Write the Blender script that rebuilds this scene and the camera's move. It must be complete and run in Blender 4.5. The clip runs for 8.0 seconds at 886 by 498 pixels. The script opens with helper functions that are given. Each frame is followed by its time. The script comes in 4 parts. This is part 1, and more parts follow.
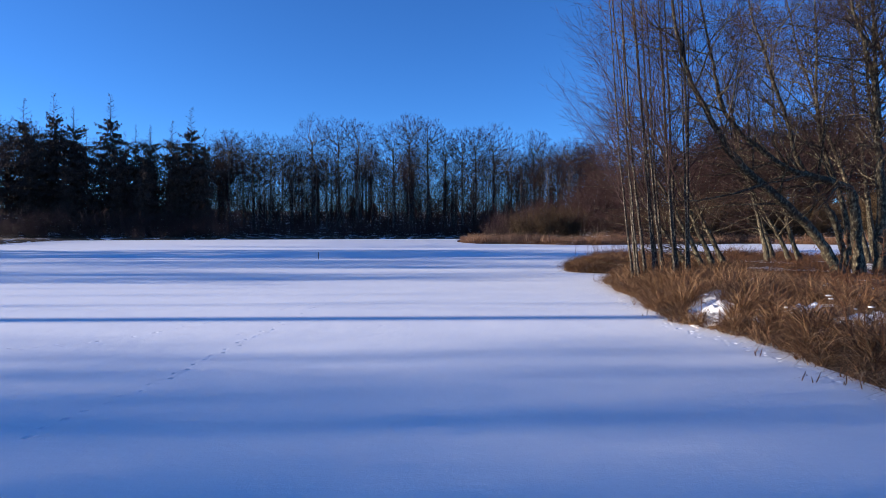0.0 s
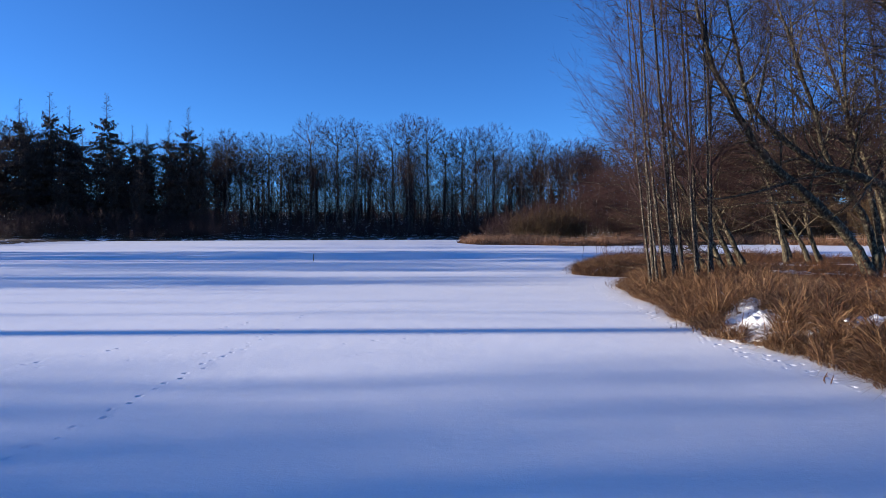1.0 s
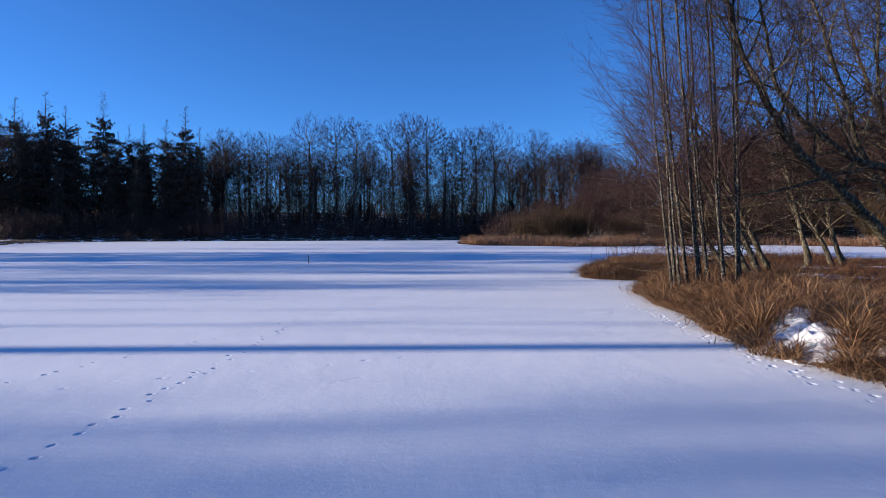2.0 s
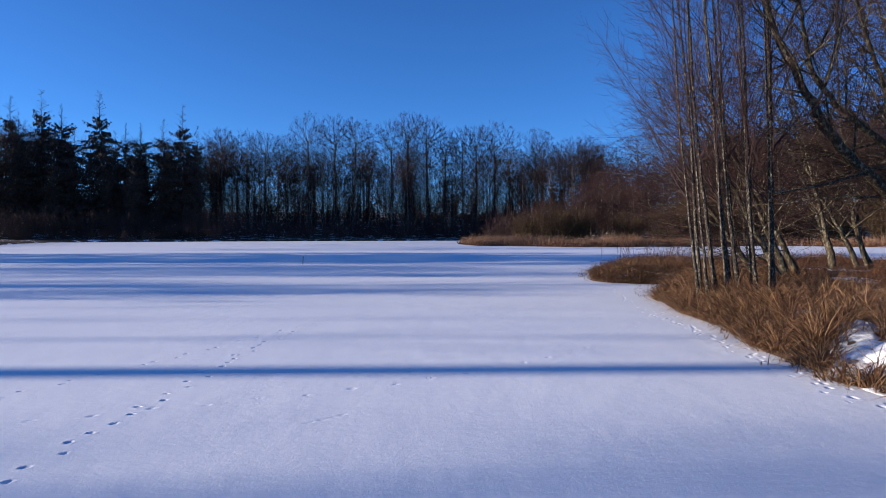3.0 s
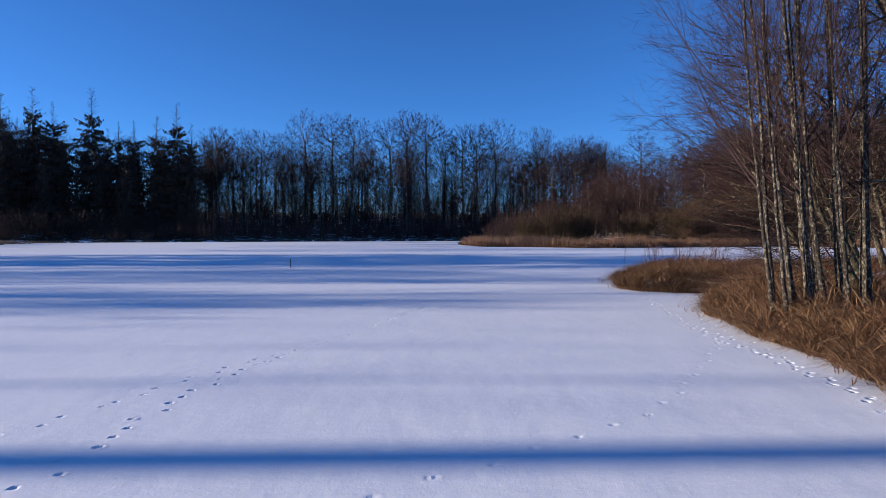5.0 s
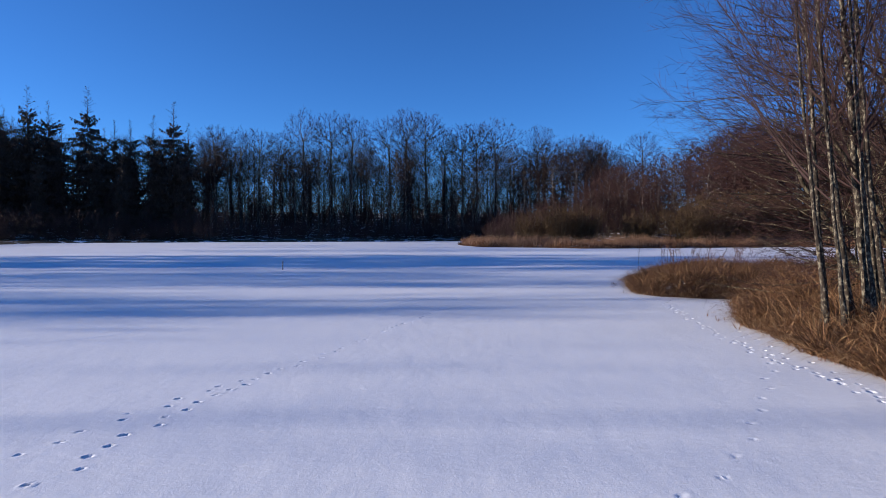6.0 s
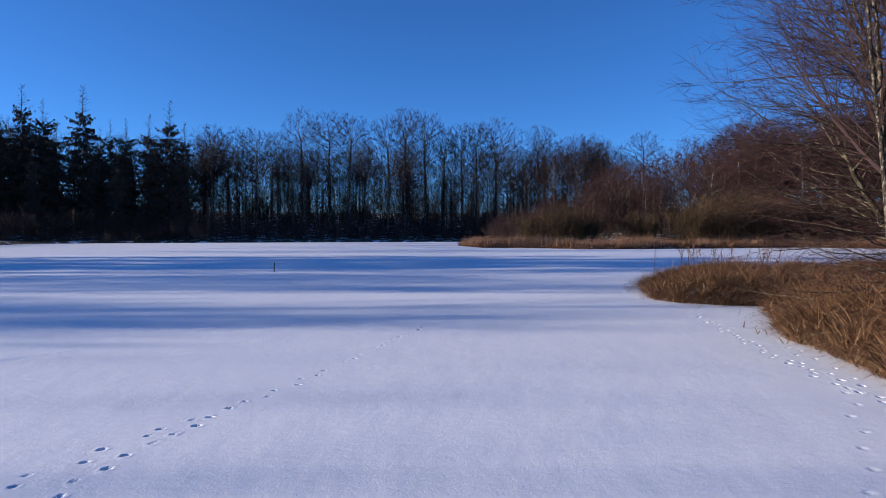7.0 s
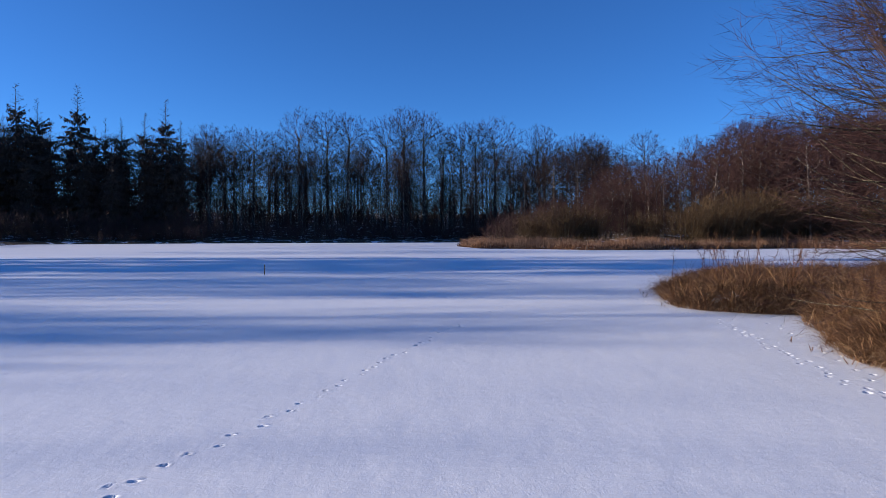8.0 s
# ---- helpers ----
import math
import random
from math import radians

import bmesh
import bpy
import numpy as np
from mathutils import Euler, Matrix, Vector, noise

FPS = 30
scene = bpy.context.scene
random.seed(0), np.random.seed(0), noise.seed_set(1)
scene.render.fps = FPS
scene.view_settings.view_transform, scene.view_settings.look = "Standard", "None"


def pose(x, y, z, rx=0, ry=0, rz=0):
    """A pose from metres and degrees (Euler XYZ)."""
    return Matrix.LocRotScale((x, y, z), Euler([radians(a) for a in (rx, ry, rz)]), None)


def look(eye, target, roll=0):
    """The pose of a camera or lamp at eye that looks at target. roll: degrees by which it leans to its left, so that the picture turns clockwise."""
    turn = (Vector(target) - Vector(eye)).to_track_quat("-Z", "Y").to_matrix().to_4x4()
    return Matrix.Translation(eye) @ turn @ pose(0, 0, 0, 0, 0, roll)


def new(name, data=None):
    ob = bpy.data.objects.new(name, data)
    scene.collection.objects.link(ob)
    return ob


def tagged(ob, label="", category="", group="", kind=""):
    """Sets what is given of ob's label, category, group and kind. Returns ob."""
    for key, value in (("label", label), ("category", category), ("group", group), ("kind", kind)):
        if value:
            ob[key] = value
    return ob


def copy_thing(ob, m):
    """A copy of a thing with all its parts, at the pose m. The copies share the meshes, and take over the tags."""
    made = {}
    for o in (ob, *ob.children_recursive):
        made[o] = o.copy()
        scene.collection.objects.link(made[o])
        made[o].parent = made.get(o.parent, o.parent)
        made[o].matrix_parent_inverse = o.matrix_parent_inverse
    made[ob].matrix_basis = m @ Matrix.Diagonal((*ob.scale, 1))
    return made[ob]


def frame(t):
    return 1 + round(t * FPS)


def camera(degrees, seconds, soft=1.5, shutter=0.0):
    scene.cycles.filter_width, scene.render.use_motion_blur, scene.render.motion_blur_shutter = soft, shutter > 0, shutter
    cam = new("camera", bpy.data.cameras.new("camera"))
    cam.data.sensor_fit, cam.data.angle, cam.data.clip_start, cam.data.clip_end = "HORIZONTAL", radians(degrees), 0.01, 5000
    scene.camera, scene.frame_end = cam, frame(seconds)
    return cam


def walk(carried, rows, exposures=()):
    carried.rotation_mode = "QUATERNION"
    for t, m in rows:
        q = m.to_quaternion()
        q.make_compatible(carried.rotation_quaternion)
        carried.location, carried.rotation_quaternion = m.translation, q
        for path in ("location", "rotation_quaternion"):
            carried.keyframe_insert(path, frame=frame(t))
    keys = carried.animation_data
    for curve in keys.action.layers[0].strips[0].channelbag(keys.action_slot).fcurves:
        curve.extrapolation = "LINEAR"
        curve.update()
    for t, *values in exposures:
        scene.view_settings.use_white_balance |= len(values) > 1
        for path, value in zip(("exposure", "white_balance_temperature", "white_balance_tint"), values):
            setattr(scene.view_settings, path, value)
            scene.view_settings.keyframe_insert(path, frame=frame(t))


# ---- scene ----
# Frozen lake in a winter wood; the camera glides ahead over the snowed ice at eye height.
cam = camera(70.0, 8.0, soft=0.6)
PATH = [
    (0.0, 0.0000, 0.0000, 1.70, 88.4184, 0.0658, 0.0000),
    (1.0, -0.0351, 1.5190, 1.70, 88.4884, 0.0685, -0.0327),
    (2.0, -0.0701, 3.0374, 1.70, 88.5311, 0.0712, -0.0552),
    (3.0, -0.1052, 4.5553, 1.70, 88.5548, 0.0738, -0.0742),
    (4.0, -0.1402, 6.0727, 1.70, 88.5678, 0.0765, -0.0963),
    (5.0, -0.1753, 7.5896, 1.70, 88.5783, 0.0792, -0.1282),
    (6.0, -0.2104, 9.1060, 1.70, 88.5949, 0.0819, -0.1767),
    (7.0, -0.2454, 10.6218, 1.70, 88.6256, 0.0845, -0.2485),
    (8.0, -0.2805, 12.1371, 1.70, 88.6789, 0.0872, -0.3502),
]
walk(cam, [(t, pose(*m)) for t, *m in PATH], exposures=[(0.0, 0.92), (1.5, 0.82), (3.0, 0.68), (4.5, 0.62), (8.0, 0.62)])

# ---- sky and sun ----
SUN_HEIGHT, SUN_TURN = 12.0, 268.5     # degrees above the horizon; clockwise from straight ahead
world = bpy.data.worlds.new("winter_sky")
scene.world = world
world.use_nodes = True
wn, wl = world.node_tree.nodes, world.node_tree.links
sky = wn.new("ShaderNodeTexSky")
sky.sky_type, sky.sun_disc = "NISHITA", False
sky.sun_elevation, sky.sun_rotation = radians(SUN_HEIGHT), radians(SUN_TURN)
sky.air_density, sky.dust_density, sky.ozone_density = 0.7, 0.0, 7.0
deep = wn.new("ShaderNodeHueSaturation")
deep.inputs["Saturation"].default_value = 1.02
deep.inputs["Hue"].default_value = 0.503
wl.new(sky.outputs[0], deep.inputs["Color"])
wl.new(deep.outputs[0], wn["Background"].inputs[0])
wn["Background"].inputs[1].default_value = 0.125
sun = new("sun", bpy.data.lights.new("sun", "SUN"))
sun.data.energy, sun.data.angle, sun.data.color = 5.0, radians(0.55), (1.0, 0.88, 0.77)
SUN_FROM = Vector((math.sin(radians(SUN_TURN)) * math.cos(radians(SUN_HEIGHT)),
                   math.cos(radians(SUN_TURN)) * math.cos(radians(SUN_HEIGHT)), math.sin(radians(SUN_HEIGHT))))
sun.matrix_world = look(SUN_FROM * 200, (0, 0, 0))


# ---- materials ----
def material(name, rough=0.8):
    m = bpy.data.materials.new(name)
    m.use_nodes = True
    n, l = m.node_tree.nodes, m.node_tree.links
    b = n["Principled BSDF"]
    b.inputs["Roughness"].default_value = rough
    b.inputs["Specular IOR Level"].default_value = 0.25
    return m, n, l, b


def ramp(n, stops):
    r = n.new("ShaderNodeValToRGB")
    e = r.color_ramp.elements
    while len(e) < len(stops):
        e.new(0.5)
    for s, (at, c) in zip(e, stops):
        s.position, s.color = at, (*c, 1)
    return r


def noise_tex(n, l, scale, detail=4, rough=0.55, stretch=None):
    t = n.new("ShaderNodeTexNoise")
    t.inputs["Scale"].default_value, t.inputs["Detail"].default_value, t.inputs["Roughness"].default_value = scale, detail, rough
    g = n.new("ShaderNodeNewGeometry")
    if stretch:
        mp = n.new("ShaderNodeMapping")
        mp.inputs["Scale"].default_value = stretch
        l.new(g.outputs["Position"], mp.inputs[0])
        l.new(mp.outputs[0], t.inputs["Vector"])
    else:
        l.new(g.outputs["Position"], t.inputs["Vector"])
    return t


def bump(n, l, b, height, strength, distance, before=None):
    k = n.new("ShaderNodeBump")
    k.inputs["Strength"].default_value, k.inputs["Distance"].default_value = strength, distance
    l.new(height, k.inputs["Height"])
    if before:
        l.new(before.outputs[0], k.inputs["Normal"])
    l.new(k.outputs[0], b.inputs["Normal"])
    return k


def plant(name, stops, rough=0.85, grain=6.0):
    """Dry stalks, twigs or needles: colour varies from piece to piece and in patches."""
    m, n, l, b = material(name, rough)
    g = n.new("ShaderNodeNewGeometry")
    t = noise_tex(n, l, grain, 3)
    mix = n.new("ShaderNodeMath")
    mix.operation = "MULTIPLY_ADD"
    mix.inputs[1].default_value = 0.6
    half = n.new("ShaderNodeMath")
    half.operation = "MULTIPLY"
    half.inputs[1].default_value = 0.4
    l.new(t.outputs["Fac"], half.inputs[0])
    l.new(g.outputs["Random Per Island"], mix.inputs[0])
    l.new(half.outputs[0], mix.inputs[2])
    r = ramp(n, stops)
    l.new(mix.outputs[0], r.inputs[0])
    l.new(r.outputs[0], b.inputs["Base Color"])
    return m


def bark(name, dark, mid, pale, patch=0.55, scale=9.0):
    """Bark with lichen patches, furrows and a fine grain."""
    m, n, l, b = material(name, 0.9)
    spots = noise_tex(n, l, scale, 5, 0.6, (1, 1, 0.6))
    fur = noise_tex(n, l, 26, 4, 0.6, (1, 1, 0.25))
    base = ramp(n, [(0.3, dark), (0.65, mid)])
    l.new(fur.outputs["Fac"], base.inputs[0])
    edge = ramp(n, [(patch - 0.06, (0, 0, 0)), (patch + 0.06, (1, 1, 1))])
    l.new(spots.outputs["Fac"], edge.inputs[0])
    mix = n.new("ShaderNodeMix")
    mix.data_type = "RGBA"
    l.new(edge.outputs[0], mix.inputs[0])
    l.new(base.outputs[0], mix.inputs[6])
    mix.inputs[7].default_value = (*pale, 1)
    l.new(mix.outputs[2], b.inputs["Base Color"])
    bump(n, l, b, fur.outputs["Fac"], 0.6, 0.02)
    return m


def snow_material():
    m, n, l, b = material("snow", 0.55)
    tint = noise_tex(n, l, 0.35, 5, 0.6, (1, 0.7, 1))
    r = ramp(n, [(0.3, (0.80, 0.82, 0.86)), (0.7, (0.88, 0.885, 0.90))])
    l.new(tint.outputs["Fac"], r.inputs[0])
    l.new(r.outputs[0], b.inputs["Base Color"])
    drift = noise_tex(n, l, 2.2, 5, 0.55, (1, 0.55, 1))
    grain = noise_tex(n, l, 55, 3, 0.7)
    a = bump(n, l, b, drift.outputs["Fac"], 0.20, 0.05)
    ripple = noise_tex(n, l, 9, 4, 0.6, (0.7, 1.2, 1))
    c = bump(n, l, b, ripple.outputs["Fac"], 0.32, 0.012, a)
    bump(n, l, b, grain.outputs["Fac"], 0.38, 0.006, c)
    return m


def land_material():
    m, n, l, b = material("leaf_litter", 0.95)
    fine = noise_tex(n, l, 14, 6, 0.7)
    r = ramp(n, [(0.25, (0.035, 0.022, 0.014)), (0.5, (0.10, 0.062, 0.034)), (0.75, (0.20, 0.13, 0.07))])
    l.new(fine.outputs["Fac"], r.inputs[0])
    big = noise_tex(n, l, 0.45, 6, 0.62)
    e = ramp(n, [(0.56, (0, 0, 0)), (0.60, (1, 1, 1))])
    l.new(big.outputs["Fac"], e.inputs[0])
    mix = n.new("ShaderNodeMix")
    mix.data_type = "RGBA"
    l.new(e.outputs[0], mix.inputs[0])
    l.new(r.outputs[0], mix.inputs[6])
    mix.inputs[7].default_value = (0.82, 0.84, 0.88, 1)
    l.new(mix.outputs[2], b.inputs["Base Color"])
    bump(n, l, b, fine.outputs["Fac"], 0.8, 0.04)
    return m


SNOW, LAND = snow_material(), land_material()
ALDER = bark("alder_bark", (0.011, 0.008, 0.006), (0.048, 0.035, 0.025), (0.21, 0.18, 0.13), 0.565, 26)
OLD_BARK = bark("mossy_bark", (0.018, 0.013, 0.009), (0.088, 0.066, 0.042), (0.21, 0.18, 0.115), 0.555, 13)
BEECH_BARK = bark("beech_bark", (0.030, 0.023, 0.020), (0.085, 0.066, 0.056), (0.22, 0.19, 0.16), 0.56, 3)
SPRUCE_BARK = bark("spruce_bark", (0.03, 0.02, 0.015), (0.09, 0.06, 0.045), (0.12, 0.10, 0.08), 0.62, 3)
TWIG = plant("twig_brown", [(0.2, (0.018, 0.010, 0.008)), (0.8, (0.070, 0.041, 0.030))])
TWIG_RED = plant("twig_red_brown", [(0.2, (0.024, 0.011, 0.010)), (0.8, (0.078, 0.036, 0.030))])
ALDER_TWIG = plant("alder_twig", [(0.2, (0.018, 0.010, 0.009)), (0.8, (0.060, 0.031, 0.027))])
TWIG_FAR = plant("twig_grey_brown", [(0.2, (0.018, 0.010, 0.010)), (0.8, (0.058, 0.033, 0.028))])
TWIG_DUSK = plant("twig_dark_red", [(0.2, (0.028, 0.014, 0.013)), (0.8, (0.084, 0.044, 0.038))])
WILLOW = plant("willow_olive", [(0.2, (0.040, 0.024, 0.011)), (0.8, (0.098, 0.058, 0.026))])
NEEDLES = plant("spruce_needles", [(0.2, (0.034, 0.025, 0.021)), (0.8, (0.085, 0.061, 0.047))])
SEDGE = plant("dry_sedge", [(0.15, (0.038, 0.015, 0.007)), (0.5, (0.126, 0.058, 0.025)), (0.9, (0.34, 0.21, 0.108))], 0.75, 1.6)
STRAW = plant("pale_straw", [(0.2, (0.16, 0.088, 0.045)), (0.8, (0.46, 0.32, 0.18))], 0.7, 2.0)
SEDGE_DARK = plant("dark_sedge", [(0.15, (0.040, 0.017, 0.009)), (0.6, (0.13, 0.055, 0.024)), (0.95, (0.30, 0.16, 0.07))], 0.75, 1.3)
REED = plant("dry_reed", [(0.15, (0.12, 0.058, 0.036)), (0.55, (0.25, 0.135, 0.078)), (0.9, (0.41, 0.26, 0.155))], 0.7, 0.5)
POST = bark("weathered_post", (0.03, 0.025, 0.02), (0.08, 0.065, 0.05), (0.12, 0.11, 0.1), 0.7, 20)


# ---- helpers for meshes ----
class Shape:
    """Collects vertices and faces of one mesh."""

    def __init__(self):
        self.v, self.f = [], []

    def mesh(self, name, mat, smooth=True):
        me = bpy.data.meshes.new(name)
        me.from_pydata(self.v, [], self.f)
        me.materials.append(mat)
        if smooth:
            me.polygons.foreach_set("use_smooth", [True] * len(me.polygons))
        return me


def part(name, shape, mat, parent, label="", smooth=True):
    me = shape if isinstance(shape, bpy.types.Mesh) else shape.mesh(name, mat, smooth)
    ob = new(name, me)
    ob.parent = parent
    return tagged(ob, label)


def thing(name, at, label, category, group="", kind="", turn=0.0, scale=1.0):
    ob = new(name)
    ob.matrix_world = pose(*at, 0, 0, turn) @ Matrix.Scale(scale, 4)
    ob.empty_display_size = 0.2
    return tagged(ob, label, category, group, kind)


def tube(s, pts, rad, n):
    """A tapered tube of n sides along pts; it closes to a point at its end."""
    base, count = len(s.v), len(pts)
    d = pts[1] - pts[0]
    side = d.cross(Vector((0.31, 0.87, 0.38))).normalized()
    for i, p in enumerate(pts):
        if i == count - 1:
            s.v.append(p[:])
            break
        d = (pts[i + 1] - pts[max(i - 1, 0)]).normalized()
        side = (side - d * side.dot(d)).normalized()
        other, r = d.cross(side), rad[i]
        for k in range(n):
            a = k * 2 * math.pi / n
            s.v.append((p + side * (r * math.cos(a)) + other * (r * math.sin(a)))[:])
    for i in range(count - 2):
        for k in range(n):
            a, b = base + i * n + k, base + i * n + (k + 1) % n
            s.f.append((a, b, b + n, a + n))
    tip, ring = base + (count - 1) * n, base + (count - 2) * n
    for k in range(n):
        s.f.append((ring + k, ring + (k + 1) % n, tip))


def joined(s, other):
    k = len(s.v)
    s.f += [tuple(i + k for i in f) for f in other.f]
    s.v += other.v


def sliver(s, a, b, c, w, rng):
    """A flat bent twig: a thin blade from a over b to c."""
    across = (c - a).cross(Vector((rng.uniform(-1, 1), rng.uniform(-1, 1), rng.uniform(-1, 1)))).normalized() * w
    k = len(s.v)
    s.v += [(a - across)[:], (a + across)[:], (b - across * 0.7)[:], (b + across * 0.7)[:], c[:]]
    s.f += [(k, k + 1, k + 3, k + 2), (k + 2, k + 3, k + 4)]


def along(pts, rad, f):
    f = min(max(f, 0), 0.999) * (len(pts) - 1)
    i = int(f)
    u = f - i
    return pts[i].lerp(pts[i + 1], u), (pts[i + 1] - pts[i]).normalized(), rad[i] * (1 - u) + rad[i + 1] * u


def arc(p, d, length, n, rng, lift, wobble):
    """A path from p that sets out along d, bends up by lift and wanders by wobble."""
    pts, step = [p.copy()], length / n
    d = d.normalized()
    for i in range(n):
        p = p + d * step
        pts.append(p)
        d = (d + Vector((rng.gauss(0, wobble), rng.gauss(0, wobble), rng.gauss(0, wobble) + lift / n))).normalized()
    return pts


def grow(s, twigs, pts, rad, levels, rng, bias=Vector((0, 0, 0))):
    """Side branches on a path, level by level. A level: (count, low, high, angles, length, taper, lift, wobble, segments, sides, thin).
    sides 1, 0 and -1 make ribbons, bent twigs and short
    straight twigs in the mesh twigs."""
    count, low, high, angles, length, taper, lift, wobble, segs, sides, thin = levels[0]
    for i in range(count):
        f = low + (high - low) * (i + rng.random()) / count
        p, t, r = along(pts, rad, f)
        az = i * 2.4 + rng.uniform(-0.7, 0.7)
        side = t.cross(Vector((0.2, 0.4, 0.9)) if abs(t.z) < 0.9 else Vector((1, 0, 0))).normalized()
        side = side * math.cos(az) + t.cross(side) * math.sin(az)
        ang = radians(rng.uniform(*angles))
        d = t * math.cos(ang) + side * math.sin(ang) + bias
        ln = length * (1 - taper * (f - low) / max(high - low, 0.01)) * rng.uniform(0.65, 1.25)
        if sides == 1:
            path = arc(p, d, ln, 2, rng, lift, wobble)
            sliver(twigs, path[0], path[1], path[2], thin, rng)
            if len(levels) > 1:
                grow(s, twigs, path, [thin] * 3, levels[1:], rng, bias * 0.5)
            continue
        if sides == -1:
            across = d.cross(Vector((rng.uniform(-1, 1), rng.uniform(-1, 1), rng.uniform(-1, 1)))).normalized() * thin
            end = p + (d.normalized() + Vector((rng.gauss(0, wobble), rng.gauss(0, wobble), rng.gauss(0, wobble) + lift)) * 0.5).normalized() * ln
            k = len(twigs.v)
            twigs.v += [(p - across)[:], (p + across)[:], end[:]]
            twigs.f.append((k, k + 1, k + 2))
            continue
        if sides == 0:
            mid = p + d.normalized() * ln * 0.5
            end = mid + (d.normalized() + Vector((rng.gauss(0, wobble), rng.gauss(0, wobble), rng.gauss(0, wobble) + lift))).normalized() * ln * 0.5
            sliver(twigs, p, mid, end, thin, rng)
            continue
        path = arc(p, d, ln, segs, rng, lift, wobble)
        r0 = max(min(r * 0.62, thin * ln), 0.002)
        rr = [r0 * (1 - 0.85 * k / segs) for k in range(segs + 1)]
        tube(s if sides > 3 else twigs, path, rr, sides)
        if len(levels) > 1:
            grow(s, twigs, path, rr, levels[1:], rng, bias * 0.5)


def smooth_path(ctrl, n):
    """A Catmull-Rom path of n steps for each span."""
    c = [Vector(p) for p in ctrl]
    c = [c[0] * 2 - c[1]] + c + [c[-1] * 2 - c[-2]]
    out = []
    for i in range(1, len(c) - 2):
        for k in range(n):
            u = k / n
            a, b, d, e = c[i - 1], c[i], c[i + 1], c[i + 2]
            out.append(0.5 * ((2 * b) + (d - a) * u + (2 * a - 5 * b + 4 * d - e) * u * u + (3 * b - a - 3 * d + e) * u ** 3))
    return out + [c[-2]]


# ---- the lake's outline and the lie of the land ----
SHORE = np.array([
    (5.4, -60), (5.2, -20), (4.9, 0), (4.75, 6.7), (4.75, 7.9), (4.85, 8.8), (4.9, 9.9), (4.7, 10.8), (4.3, 11.6), (4.45, 12.8),
    (4.5, 13.6), (5.0, 15.9), (5.0, 18), (5.3, 19.6), (5.4, 21.1), (6.4, 22.9), (6.5, 23.6), (7.4, 25.3), (6.6, 25.5), (5.7, 26), (5.25, 26.7),
    (5.6, 28.5), (6.2, 30.5), (7.4, 33), (10, 35), (14.4, 36.3), (20.4, 37.5), (32, 40), (46, 44), (56, 55), (53, 72), (44, 84.5),
    (41, 85.5), (34, 83.3), (28.3, 81.1), (19.1, 79.2), (15.5, 79.2), (12, 83.5), (4.9, 87.5), (3, 97), (2.4, 103), (6, 110), (14, 122),
    (14, 140), (2, 148), (-21, 143), (-42, 138), (-62, 132), (-74, 126), (-71, 112), (-63, 92), (-56, 75), (-52, 50), (-50, 0), (-50, -60)], float)


def shore_distance(x, y):
    """Metres from the water's edge; positive on land."""
    x, y = np.asarray(x, float), np.asarray(y, float)
    best, inside = np.full(x.shape, 1e9), np.zeros(x.shape, bool)
    for (ax, ay), (bx, by) in zip(SHORE, np.roll(SHORE, -1, 0)):
        ex, ey = bx - ax, by - ay
        u = np.clip(((x - ax) * ex + (y - ay) * ey) / (ex * ex + ey * ey), 0, 1)
        best = np.minimum(best, np.hypot(x - ax - u * ex, y - ay - u * ey))
        if ey:
            cross = ax + (y - ay) / ey * ex
            inside ^= ((ay > y) != (by > y)) & (x < cross)
    return np.where(inside, -best, best)


def step_up(v):
    v = np.clip(v, 0, 1)
    return v * v * (3 - 2 * v)


def land_height(x, y):
    d = shore_distance(x, y)
    lumps = 0.05 * np.sin(x * 1.7 + 2 * np.sin(y * 0.9)) * np.sin(y * 1.3 + x * 0.4)
    far = step_up((np.asarray(y) - 60) / 60) * step_up(d / 110) * 9.0
    return np.where(d > 0, 0.33 * step_up(d / 1.3) + lumps * step_up(d / 2) + 0.3 * step_up((d - 8) / 30) + far, -0.5 * step_up(-d / 0.6))


def ground_at(x, y):
    return float(land_height(np.array([x]), np.array([y]))[0])


def steps(*spans):
    """Grid lines: (from, to, spacing) one after another."""
    return np.unique(np.concatenate([np.arange(a, b, s) for a, b, s in spans]).round(3))


gx = steps((-1500, -150, 150), (-150, -45, 3.5), (-45, 2, 8), (2, 22, 0.25), (22, 110, 2.2), (110, 300, 15), (300, 1501, 150))
gy = steps((-1500, -70, 150), (-70, 4, 6), (4, 39, 0.25), (39, 74, 2.5), (74, 112, 0.8), (112, 160, 1.6), (160, 300, 12), (300, 1501, 150))
mx, my = np.meshgrid(gx, gy)
mz = land_height(mx, my)
land = Shape()
land.v = np.stack([mx, my, mz], -1).reshape(-1, 3).tolist()
w = len(gx)
at = np.arange(len(gy) * w).reshape(len(gy), w)
land.f = np.stack([at[:-1, :-1], at[:-1, 1:], at[1:, 1:], at[1:, :-1]], -1).reshape(-1, 4).tolist()
tagged(new("ground", land.mesh("ground", LAND)), "brown leaf litter and soil patched with old snow", "ground", kind="structure")

# ---- snow-covered ice with animal tracks pressed into it ----
rng = random.Random(5)


